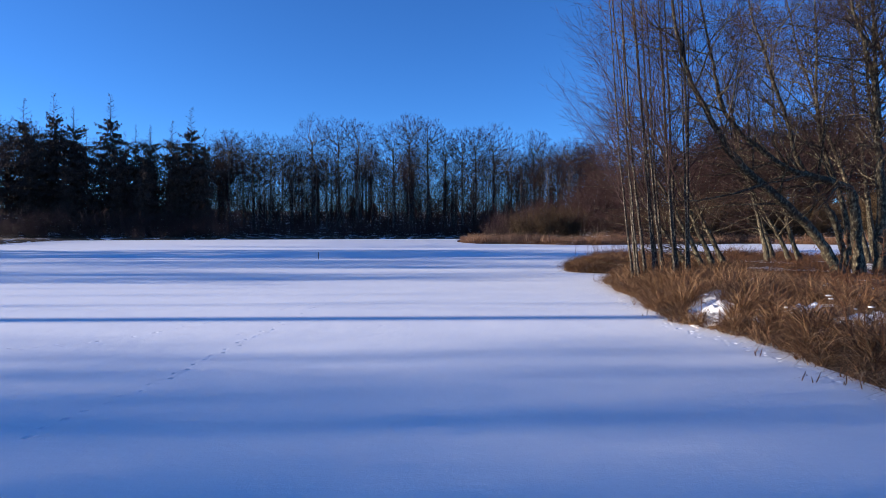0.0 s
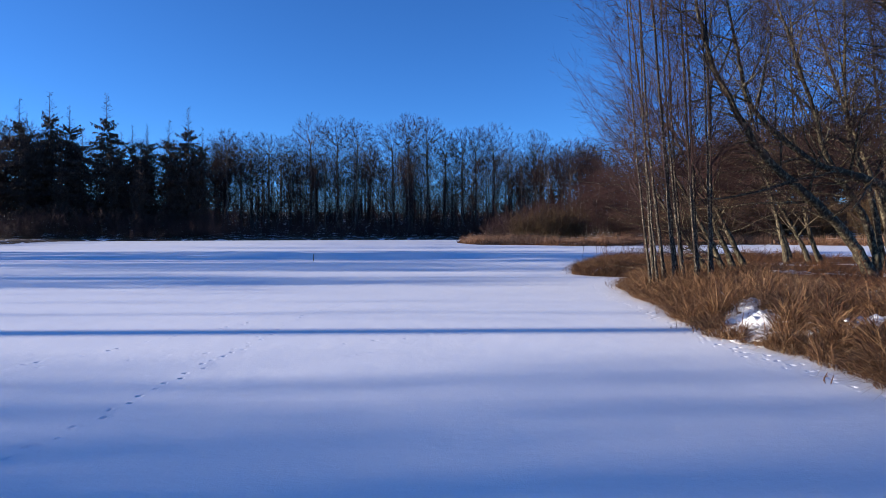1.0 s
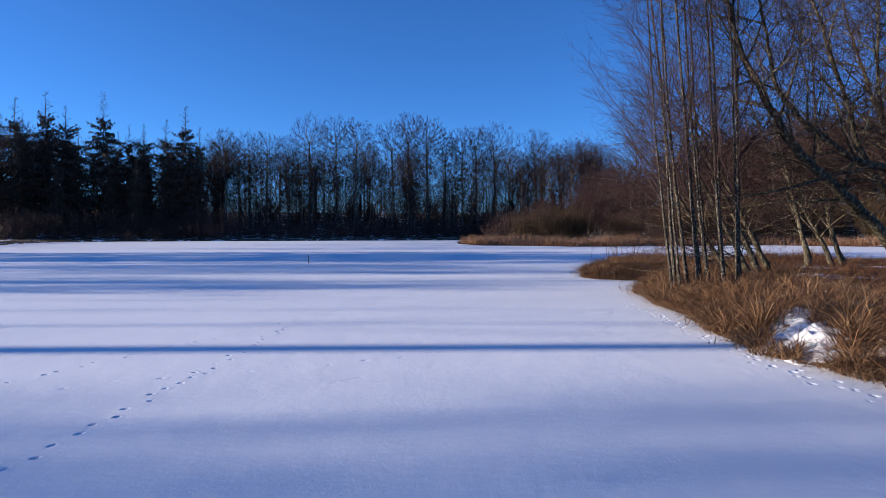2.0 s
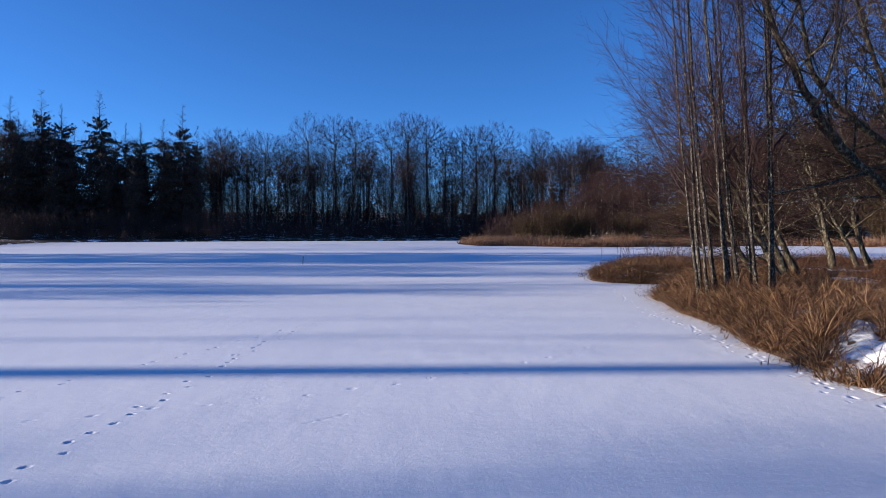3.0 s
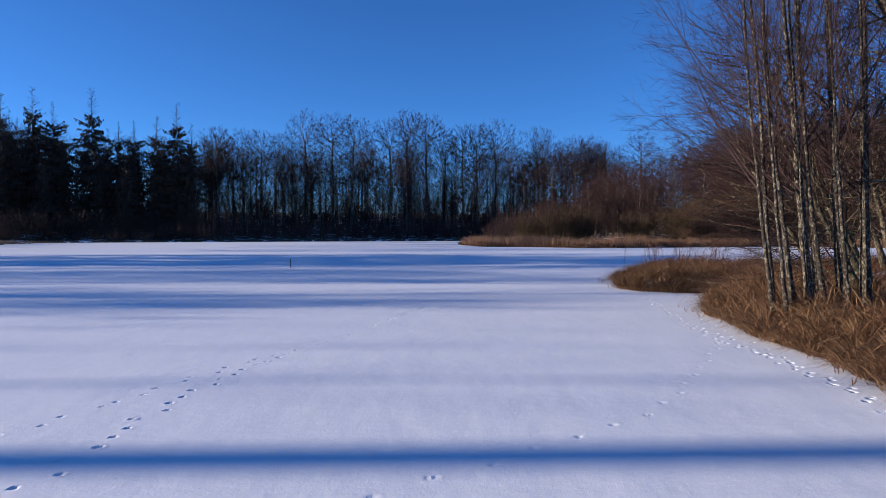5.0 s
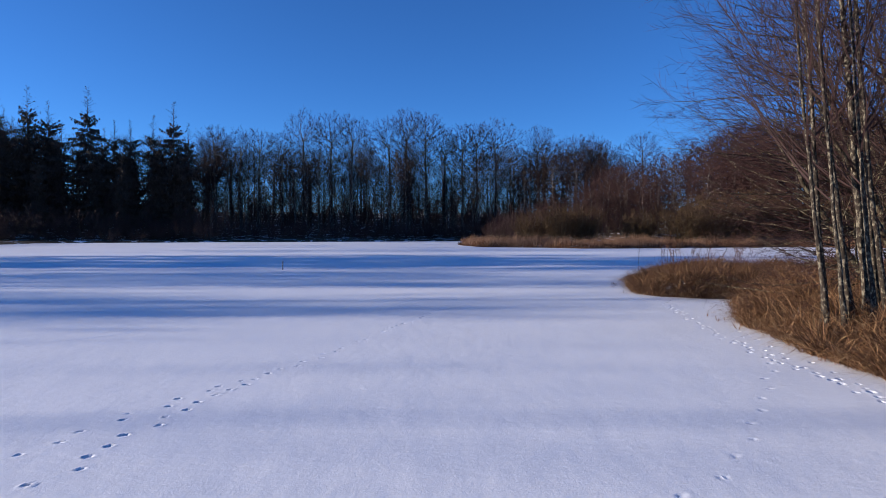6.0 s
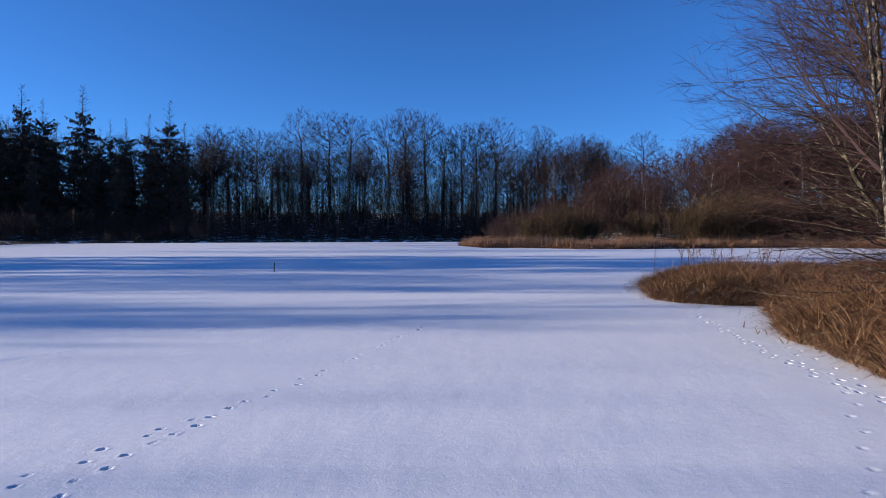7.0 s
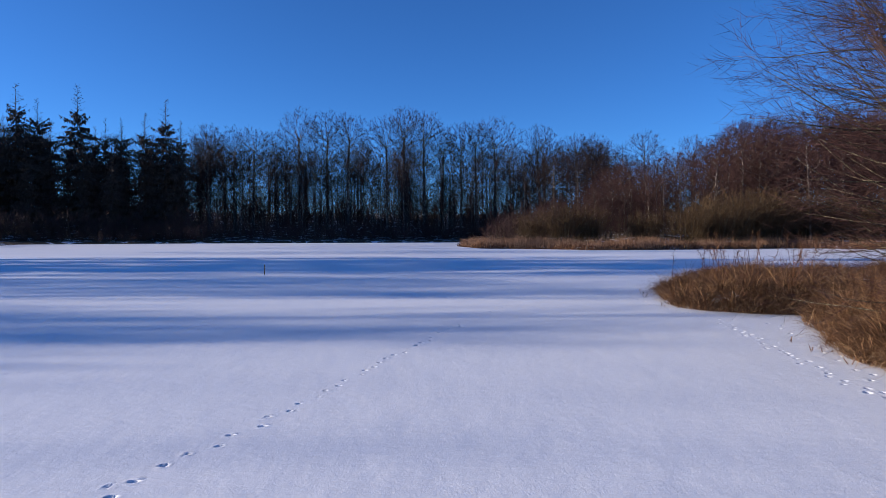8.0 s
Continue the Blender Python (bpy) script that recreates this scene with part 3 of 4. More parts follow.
def crowned_tree(name, h, clear, wide, n_, seed, r, barkmat, twigmat, label, group, fine=8, twig=0.9, thin=0.018, lean=0.8, stem=0.55):
    """A broadleaf in winter: its limbs join up points scattered through the crown, each by the shortest easy way to the trunk.
    h: height; clear: share of it below the crown; wide: the crown's width; fine, twig, thin: count, length and half width of the last twigs."""
    g, q = random.Random(seed), np.random.default_rng(seed)
    u = q.random(n_ * 12)
    full = np.minimum(1, u / 0.42) ** 0.75 * np.sqrt(np.clip(1 - (np.clip(u - 0.42, 0, 1) / 0.58) ** 2.6, 0, 1))
    keep = q.random(len(u)) < full ** 1.6 + 0.05
    u, half = u[keep][:n_ * 3], (wide / 2 * full)[keep][:n_ * 3]
    az, out = q.uniform(0, 2 * np.pi, len(u)), half * np.sqrt(q.random(len(u)) ** 0.8)
    out = out * (1 + 0.16 * np.sin(az * 3 + u * 5 + seed) + 0.12 * np.sin(az * 5 - u * 11 + seed))
    p = np.stack([np.cos(az) * out, np.sin(az) * out, h * (clear + (1 - clear) * u)], -1)
    p = p[np.sin(p[:, 0] * 1.1 + seed) * np.sin(p[:, 1] * 1.2 + 1) * np.sin(p[:, 2] * 0.9 + seed) > -0.22][:n_]
    p[:, 2] *= h / p[:, 2].max()
    rise = np.linspace(-0.4, h * (clear + stem * (1 - clear)), 16)
    bend = np.cumsum(q.normal(0, 0.07, (16, 2)), 0) * (rise[:, None] / h + 0.2)
    nodes = [np.array([bx, by, z]) for (bx, by), z in zip(bend, rise)]
    parent, path = [-1] + list(range(15)), [max(0.0, 0.55 * (z - h * clear * 0.85)) for z in rise]
    best, who = np.full(len(p), 1e9), np.zeros(len(p), int)

    def offer(k):
        d = p - nodes[k]
        ln = np.linalg.norm(d, axis=1) + 1e-6
        cost = ln * (1 + 1.6 * np.clip(0.25 - d[:, 2] / ln, 0, 2)) + lean * path[k]
        if nodes[k][2] < h * clear * 0.8:
            cost = cost + 1e3
        closer = cost < best
        best[closer], who[closer] = cost[closer], k

    for k in range(16):
        offer(k)
    for _ in range(len(p)):
        i = int(best.argmin())
        nodes.append(p[i].copy())
        parent.append(int(who[i]))
        path.append(path[who[i]] + float(np.linalg.norm(nodes[-1] - nodes[who[i]])))
        best[i] = 1e9
        p[i] = (0, 0, 1e6)
        offer(len(nodes) - 1)
        best[p[:, 2] > 1e5] = 1e9
    area = [0.0] * len(nodes)
    for k in range(len(nodes) - 1, 0, -1):
        area[k] += 0.017 ** 2 if area[k] == 0 else 0
        area[parent[k]] += area[k]
    size = [min(math.sqrt(v), r) for v in area]
    trunk, twigs = Shape(), Shape()
    top = min(size[15], r * 0.5)
    tube(trunk, [Vector(v) for v in nodes[:16]] + [Vector(nodes[15]) + Vector((0, 0, 0.4))], [r + (top - r) * (k / 15) ** 1.1 for k in range(17)], 7)
    for k in range(16, len(nodes)):
        a_, b_ = Vector(nodes[parent[k]]), Vector(nodes[k])
        d = (b_ - a_).normalized()
        if size[k] > 0.035:
            side = d.cross(Vector((0.3, 0.8, 0.4))).normalized()
            other, k0 = d.cross(side), len(trunk.v)
            r0 = min(size[k] * 1.15, size[parent[k]] * 0.8)
            for c, w_ in ((a_, r0), (b_ + d * size[k] * 0.4, size[k] * 0.95)):
                for j in range(3):
                    t = j * 2.0944
                    trunk.v.append((c + side * (w_ * math.cos(t)) + other * (w_ * math.sin(t)))[:])
            trunk.f += [(k0 + j, k0 + (j + 1) % 3, k0 + 3 + (j + 1) % 3, k0 + 3 + j) for j in range(3)]
        else:
            mid = a_.lerp(b_, 0.55) + Vector((g.gauss(0, 0.04), g.gauss(0, 0.04), -0.03))
            sliver(twigs, a_, mid, b_ + d * 0.15, max(size[k], thin), g)
        for _ in range(fine if size[k] < 0.04 else fine // 2):
            s_ = a_.lerp(b_, g.uniform(0.3, 1.0))
            e = (d + Vector((g.gauss(0, 0.6), g.gauss(0, 0.6), g.gauss(0.12, 0.5)))).normalized() * twig * g.uniform(0.5, 1.25)
            across = e.cross(Vector((g.uniform(-1, 1), g.uniform(-1, 1), g.uniform(-1, 1)))).normalized() * thin
            k0 = len(twigs.v)
            twigs.v += [(s_ - across)[:], (s_ + across)[:], (s_ + e)[:]]
            twigs.f.append((k0, k0 + 1, k0 + 2))
    ob = thing(name, (0, 0, -400), label, "tree", group)
    part("trunk", trunk, barkmat, ob)
    part("crown", twigs, twigmat, ob, smooth=False)
    return ob


def plant_out(kinds, spots, rng, sizes=(0.9, 1.1)):
    """Repeats of the kinds at spots (x, y[, height factor])."""
    for i, (x, y, *k) in enumerate(spots):
        ob = kinds[i % len(kinds)]
        s = k[0] if k else rng.uniform(*sizes)
        c = copy_thing(ob, pose(x, y, ground_at(x, y) - 0.1, 0, 0, rng.uniform(0, 360)))
        c.scale = (s * rng.uniform(0.92, 1.08), s * rng.uniform(0.92, 1.08), s)


def thicket(name, kinds, spots, rng, sizes, label):
    """A far belt of shrubs that nobody could count, as one mesh."""
    verts, faces, count = [], [], 0
    for i, (x, y) in enumerate(spots):
        sz, a = rng.uniform(*sizes), rng.uniform(0, 2 * math.pi)
        c_, s_ = math.cos(a) * sz, math.sin(a) * sz
        for o in kinds[i % len(kinds)].children:
            me = o.data
            co = np.empty(len(me.vertices) * 3)
            me.vertices.foreach_get("co", co)
            co = co.reshape(-1, 3)
            verts.append(np.column_stack((x + co[:, 0] * c_ - co[:, 1] * s_, y + co[:, 0] * s_ + co[:, 1] * c_, ground_at(x, y) - 0.1 + co[:, 2] * sz)))
            faces += [tuple(v + count for v in p.vertices) for p in me.polygons]
            count += len(co)
    sh = Shape()
    sh.v, sh.f = np.concatenate(verts).tolist(), faces
    tagged(new(name, sh.mesh(name, TWIG_DUSK, False)), label, "undergrowth", kind="stuff")


def discard(kinds):
    for ob in kinds:
        for o in (*ob.children_recursive, ob):
            bpy.data.objects.remove(o)


def leader_levels(low, reach, wide):
    """A trunk that parts into rising leaders with a wide fan of limbs."""
    return [(9, low, 0.95, (20, 55), reach, 0.55, 0.30, 0.05, 5, 4, 0.012), (9, 0.14, 0.99, (30, 70), wide * 0.85, 0.35, 0.22, 0.09, 3, 3, 0.014),
            (8, 0.12, 1.0, (25, 65), wide * 0.36, 0.3, 0.1, 0.12, 2, 1, 0.026), (6, 0.1, 1.0, (20, 65), wide * 0.22, 0.3, 0.05, 0.2, 1, -1, 0.032)]


rng = random.Random(77)
# all beeches are 30 m high before scaling
BEECHES = [crowned_tree("beech_tree", 30, 0.40 + 0.04 * (i % 3), 12.0 + 1.3 * (i % 4), 700, 400 + i, 0.42, BEECH_BARK, TWIG_FAR,
                        "tall bare beech with a high fan-shaped crown at the wood's edge", "far wood") for i in range(6)]
MIDDLING = [crowned_tree("beech_tree", 22, 0.16 + 0.1 * i, 9.5 + i, 400, 480 + i, 0.24, BEECH_BARK, TWIG_FAR,
                         "middling bare beech with a low crown within the far wood", "far wood", 7, 0.85, 0.024) for i in range(3)]
LONE = [wood_tree("beech_tree", 27, 0.40, leader_levels(0.78, 5.0, 2.6), 470, BEECH_BARK, TWIG_FAR, "tall straight beech with a small high crown", "far wood")]
SHORE_BEECHES = [wood_tree("beech_tree", 22 + i % 3, 0.43, leader_levels(0.34 + 0.05 * i, 10.5 - 0.5 * i, 5.2), 400 + i, BEECH_BARK, TWIG_FAR,
                           "tall bare beech with a broad dark crown on the near shore", "near shore wood") for i in range(5)]
SLIM = [crowned_tree("young_tree", 20, 0.40 - 0.08 * i, 4.2 + 0.6 * i, 190, 420 + i, 0.15, BEECH_BARK, TWIG_FAR,
                     "slim bare young tree within the far wood", "far wood", 5, 0.8, 0.015, 0.8, 0.9) for i in range(3)]
POLES = [wood_tree("sapling_tree", 15, 0.085, [(16, 0.25, 0.99, (25, 55), 1.9, 0.4, 0.4, 0.1, 2, 1, 0.018), (6, 0.1, 1, (15, 50), 0.9, 0.3, 0.2, 0.2, 1, -1, 0.016)], 430 + i, BEECH_BARK, TWIG_FAR,
                   "thin bare sapling crowded among the far trunks", "far wood", 4) for i in range(3)]


def spruce(h, seed):
    """A ragged old spruce: drooping boughs of uneven reach hung with sprays, and a thin open top."""
    g = random.Random(seed)
    path = [Vector((0, 0, h * k / 8)) for k in range(9)]
    path[0].z = -0.4
    trunk, sprays = Shape(), Shape()
    tube(trunk, path, stem_radii(0.30, 9, 0.05), 6)
    for i in range(400):
        u = 0.10 + 0.885 * (i + g.random()) / 400
        z = h * u
        body = 5.0 * min(1, ((1 - u) / 0.40)) ** 1.15
        reach = (body * (0.72 + 0.28 * math.sin(z * 0.9 + seed * 2) + 0.16 * math.sin(z * 2.3 + seed)) + 0.55) * g.uniform(0.35, 1.12)
        open_top = u > 0.80
        if open_top and i % 2:
            continue
        a = g.uniform(0, 2 * math.pi)
        bough = arc(Vector((0, 0, z)), Vector((math.cos(a), math.sin(a), -0.28 if u < 0.72 else 0.35)), reach, 4, g, 0.35, 0.06)
        sliver(sprays, bough[0], bough[2], bough[4], 0.035, g)
        for j in range(int(reach * (6.6 if not open_top else 4)) + 3):
            p, t, _ = along(bough, [1] * 5, g.uniform(0.12, 1))
            side = t.cross(Vector((0, 0, 1))).normalized() * g.choice((-1, 1))
            q = p + (side * g.uniform(0.15, 0.8) + t * 0.6) * g.uniform(0.25, 0.75) * (0.35 + 0.16 * reach) + Vector((0, 0, -g.uniform(0.05, 0.75) * (0.15 if open_top else 1)))
            across = Vector((g.gauss(0, 1), g.gauss(0, 1), g.gauss(0, 1))).normalized() * (0.06 if open_top else 0.20)
            k0 = len(sprays.v)
            sprays.v += [(p - across)[:], (p + across)[:], q[:]]
            sprays.f.append((k0, k0 + 1, k0 + 2))
    ob = thing("spruce_tree", (0, 0, -400), "tall dark spruce with a ragged thin top and drooping sprays", "tree", "far spruces")
    part("trunk", trunk, SPRUCE_BARK, ob)
    part("crown", sprays, NEEDLES, ob, smooth=False)
    return ob


SPRUCES = [spruce(31, 7 + i) for i in range(3)]


def shrub(name, h, wide, stems, seed, twigmat, label, group, thin=0.012, lift=0.3, fine=8):
    g = random.Random(seed)
    limbs, twigs = Shape(), Shape()
    for k in range(stems):
        a, lean = g.uniform(0, 2 * math.pi), g.uniform(0.1, 1.0) * wide / h
        base = Vector((math.cos(a) * 0.3 * wide * g.random(), math.sin(a) * 0.3 * wide * g.random(), -0.15))
        path = arc(base, Vector((math.cos(a) * lean, math.sin(a) * lean, 1)), h * g.uniform(0.65, 1.1), 5, g, 0.2, 0.07)
        rr = [0.03 * (1 - 0.16 * i) for i in range(6)]
        tube(limbs, path, rr, 3)
        grow(limbs, twigs, path, rr, [(8, 0.12, 0.98, (15, 48 if lift > 0.1 else 65), h * 0.34, 0.4, lift, 0.1, 2, 1, thin * 0.8),
                                      (fine, 0.1, 1, (15, 55 if lift > 0.1 else 70), h * 0.14, 0.3, lift, 0.3, 1, -1, thin)], g)
    ob = thing(name, (0, 0, -400), label, "shrub", group)
    part("trunk", limbs, OLD_BARK, ob)
    part("crown", twigs, twigmat, ob, smooth=False)
    return ob


BRUSH = [shrub("undergrowth_shrub", 6, 6.0, 13, 50 + i, TWIG_DUSK, "dark bare undergrowth shrub at the edge of the wood", "undergrowth", 0.020, 0.12, 11) for i in range(3)]
WILLOWS = [shrub("willow_bush", 5.2, 3.8, 64, 60 + i, WILLOW, "rounded olive-brown bare willow bush behind the reeds", "willow bushes", 0.017, 0.3, 9) for i in range(2)]
RED_TREES = [crowned_tree("birch_tree", 15, 0.14 + 0.05 * (i % 2), 8.6 + i * 0.5, 360, 440 + i, 0.15, BEECH_BARK, TWIG_RED,
                          "bare tree with fine red-brown twigs on the far bank", "wood behind the reeds", 6, 0.75, 0.018, 0.7, 0.7) for i in range(4)]

# front row of the far wood: x, y, height factor
plant_out(BEECHES, [(-33.9, 165, 1.03), (-27.4, 166, 1.01), (-22.1, 164, 0.99), (-12.8, 165, 0.97), (-8.3, 167, 1.05), (-3.9, 165, 1.01), (0.7, 168, 0.92), (5.0, 166, 0.93), (8.6, 166, 0.94), (13.2, 165, 0.96),
                    (24.0, 165, 0.88), (33.4, 168, 0.80), (38.5, 170, 0.80), (-39, 164, 0.84), (-44.5, 163, 0.86), (-48.5, 162, 0.86), (-55, 163, 0.87), (-58, 172, 0.82)], rng)
plant_out(BEECHES, [(rng.uniform(-75, 60), rng.uniform(174, 210)) for _ in range(36)], rng, (0.6, 0.82))
plant_out(MIDDLING, [(x + rng.uniform(-2, 2), rng.uniform(158, 182)) for x in np.linspace(-64, 46, 84)], rng, (0.6, 0.98))
plant_out(SLIM, [(rng.uniform(-112, 48), rng.uniform(154, 192)) for _ in range(84)], rng, (0.55, 1.1))
plant_out(BEECHES, [(-107, 152, 0.7), (-114, 150, 0.7), (-96, 158, 0.75), (-84, 156, 0.76), (-74, 156, 0.76), (-66, 154, 0.78), (-62, 157, 0.78), (-53, 157, 0.82)], rng)
plant_out(SPRUCES, [(-98.8, 150, 1.0), (-91.7, 150, 1.06), (-87.7, 151, 0.97), (-78.4, 150, 1.07), (-72.5, 150, 0.84), (-69.5, 151, 0.85), (-59.4, 150, 0.99), (-55.8, 149, 0.83),
                    (-83, 148, 0.8), (-63.5, 149, 0.88), (-95, 146, 0.85), (-104, 145, 1.0), (-66, 158, 0.75), (-80, 160, 0.8), (-75, 146, 0.72), (-109, 140, 0.95), (-101, 156, 0.9), (-93, 160, 0.85), (-72, 156, 0.8), (-60, 157, 0.75), (-85, 143, 0.6), (-68, 144, 0.6),
                    (-64, 164, 0.62), (-70, 166, 0.66), (-77, 165, 0.7), (-84, 166, 0.72), (-90, 167, 0.74), (-97, 168, 0.72), (-105, 166, 0.75), (-112, 164, 0.8)], rng)
thicket("far_thicket", BRUSH, [(rng.uniform(-62, 42), rng.uniform(156, 186)) for _ in range(50)], rng, (0.6, 1.2), "dark bare thicket filling the depth of the far wood")
thicket("far_thicket", BRUSH, [(x, rng.uniform(176, 212)) for x in np.linspace(-72, 64, 48)], rng, (1.1, 1.8), "dark bare thicket filling the depth of the far wood")
thicket("far_thicket", BRUSH, [(x, rng.uniform(152, 176)) for x in np.linspace(-126, -60, 26)], rng, (1.5, 2.4), "dark bare thicket filling the depth of the far wood")
plant_out(BRUSH, [(x, 128.5 + 0.24 * (x + 72) + rng.uniform(0, 4)) for x in np.linspace(-110, -58, 30)], rng, (0.25, 0.45))
thicket("far_thicket", BRUSH, [(x, rng.uniform(192, 225)) for x in np.linspace(-90, 66, 36)], rng, (1.0, 1.5), "dark bare thicket on the rise behind the far wood")
thicket("far_thicket", BRUSH, [(x, 150 + 0.24 * min(x, 0) + rng.uniform(2, 13)) for x in np.linspace(-108, 44, 84)], rng, (0.4, 0.8), "dark bare thicket along the edge of the far wood")
plant_out(POLES, [(rng.uniform(-80, 60), rng.uniform(195, 240)) for _ in range(70)], rng, (1.1, 1.7))
plant_out(POLES, [(rng.uniform(-112, 45), rng.uniform(156, 195)) for _ in range(170)], rng, (0.6, 1.2))
plant_out(BRUSH, [(x, 133 + 0.24 * (x + 72) + rng.uniform(2, 9)) for x in np.linspace(-106, -48, 24)], rng, (0.7, 1.3))
plant_out(BRUSH, [(-70 - 0.25 * (y - 85) - rng.uniform(0, 4), y) for y in np.linspace(84, 126, 12)], rng, (0.5, 0.8))
plant_out(BRUSH, [(rng.uniform(10, 48), rng.uniform(136, 152)) for _ in range(16)], rng, (0.7, 1.1))
plant_out(BRUSH, [(x, 148 + 0.24 * min(x, 0) + rng.uniform(0.5, 9)) for x in np.linspace(-108, 40, 50)], rng, (0.35, 0.75))

# promontory, bushes and the wood behind it
plant_out(WILLOWS, [(15.5, 92, 1.0), (19, 94, 0.9), (30, 88, 1.0), (34, 89, 1.2), (38, 91, 1.3), (42, 92, 1.25), (47, 94, 1.2), (12, 96, 0.8), (52, 90, 1.2), (57, 86, 1.2),
                    (60, 80, 1.2), (26, 92, 0.8), (64, 72, 1.2), (66, 62, 1.2), (50, 97, 1.3), (44, 98, 1.2), (36, 96, 1.1), (63, 88, 1.3), (62, 52, 1.1)], rng)
# the canopy climbs to the east: bearing, rise (both as tangents seen from the lake's middle)
CANOPY = np.array([(0.10, 0.085), (0.22, 0.10), (0.27, 0.115), (0.30, 0.128), (0.344, 0.122), (0.365, 0.142), (0.42, 0.142), (0.44, 0.168), (0.49, 0.188), (0.59, 0.205), (0.72, 0.215), (1.4, 0.25)])


def canopy_spots(n_, east, deep, low, high):
    """Spots (x, y, height factor) of 15 m trees whose tops follow the canopy."""
    out = []
    for _ in range(n_):
        e, y = rng.uniform(*east), rng.uniform(*deep)
        x = e * (y - 12) - 0.3
        rise = float(np.interp(e, CANOPY[:, 0], CANOPY[:, 1]))
        out.append((x, y, (rise * rng.uniform(low, high) * (y - 12) + 1.7 - ground_at(x, y)) / 15))
    return out


plant_out(RED_TREES, canopy_spots(60, (0.26, 0.75), (112, 138), 0.90, 1.0), rng)
plant_out(RED_TREES, canopy_spots(55, (0.20, 0.80), (100, 116), 0.62, 0.86), rng)
plant_out(RED_TREES, canopy_spots(20, (0.14, 0.34), (98, 118), 0.45, 0.72), rng)
plant_out(RED_TREES, [(rng.uniform(62, 98), rng.uniform(45, 96)) for _ in range(18)], rng, (0.9, 1.25))
plant_out(RED_TREES, canopy_spots(34, (0.42, 0.95), (92, 112), 0.75, 0.97), rng)
plant_out(BRUSH, [(rng.uniform(14, 92), rng.uniform(112, 135)) for _ in range(34)], rng, (0.6, 1.3))
plant_out(BEECHES, [(30, 150, 0.62), (25, 152, 0.66), (36, 146, 0.58), (44, 140, 0.56), (50, 138, 0.62)], rng)
plant_out(BRUSH, [(x, 100 + rng.uniform(0, 12)) for x in np.linspace(8, 62, 26)], rng, (0.6, 1.0))
plant_out(SPRUCES, [(46, 268, 0.5), (50, 270, 0.42)], rng)

# wood on the near shore that shades the ice
plant_out(LONE, [(-53, 11.0, 1.0)], rng)
plant_out(SHORE_BEECHES, [(-92, 1.2, 1.0), (-84, -4.6, 1.0), (-104, -6, 1.1), (-60, 21.6, 0.50), (-60, 24.8, 0.42), (-60, 33.8, 0.50), (-60, 42.0, 0.50), (-62, 46.0, 0.55), (-61, 50.0, 0.52), (-62, 30.2, 0.55), (-60, 38.0, 0.65)], rng)
plant_out(SPRUCES, [(-64, 41.5, 0.65), (-70, 44.5, 0.95), (-74, 50.5, 0.9), (-60, 55.5, 0.6)], rng)
plant_out(SHORE_BEECHES, [(-70, 72, 0.8), (-72, 86, 0.85), (-82, 101, 0.85), (-86, 122.5, 0.9)], rng)
plant_out(POLES, [(-78, 6.9, 1.5), (-70, 12.9, 1.35), (-75, 15.2, 1.1), (-64, 17.6, 0.9), (-72, 19.8, 0.95), (-66, 23.6, 1.2), (-62, 27.6, 1.3), (-64, 32.4, 1.2), (-70, 36.5, 1.4)], rng)
plant_out(SLIM, [(-70, 2.2, 1.25), (-76, 3.3, 1.3), (-68, 4.1, 1.2), (-78, 5.6, 1.1), (-80, 0.4, 1.3), (-66, -0.6, 1.2), (-64, 23.5, 0.95), (-66, 28.5, 1.0), (-62, 33.5, 0.95), (-66, 38, 1.0),
                 (-63, 45, 1.05), (-64, 47, 1.2), (-70, 53, 1.2), (-66, 59, 1.1), (-66, 66, 1.1), (-70, 78, 1.2), (-80, 94, 1.2), (-84, 109, 1.2), (-86, 118, 1.2), (-62, 43, 1.1)], rng)
# unseen trees beyond the lake's far corner, added to shade the left wood
plant_out(BEECHES + SPRUCES[:1] + SLIM, [(rng.uniform(-165, -112), rng.uniform(150, 225)) for _ in range(22)], rng, (0.8, 0.95))
plant_out(SPRUCES, [(rng.uniform(-175, -116), rng.uniform(134, 168)) for _ in range(24)], rng, (0.62, 0.82))
discard(BEECHES + MIDDLING + SHORE_BEECHES + LONE + SLIM + POLES + SPRUCES + BRUSH + WILLOWS + RED_TREES)

# ---- small things ----
def stake_at(x, y, h, r):
    ob = thing("marker_stake", (x, y, 0), "thin dark wooden stake standing in the ice", "stake")
    sh = Shape()
    tube(sh, [Vector((0, 0, -0.2)), Vector((0.01, 0, h * 0.5)), Vector((0.02, 0, h - 0.02)), Vector((0.02, 0, h))], [r, r * 0.95, r * 0.85, r * 0.6], 7)
    part("post", sh, POST, ob)


stake_at(-7.7, 39.0, 0.45, 0.024)
stake_at(15.3, 78.8, 0.55, 0.05)


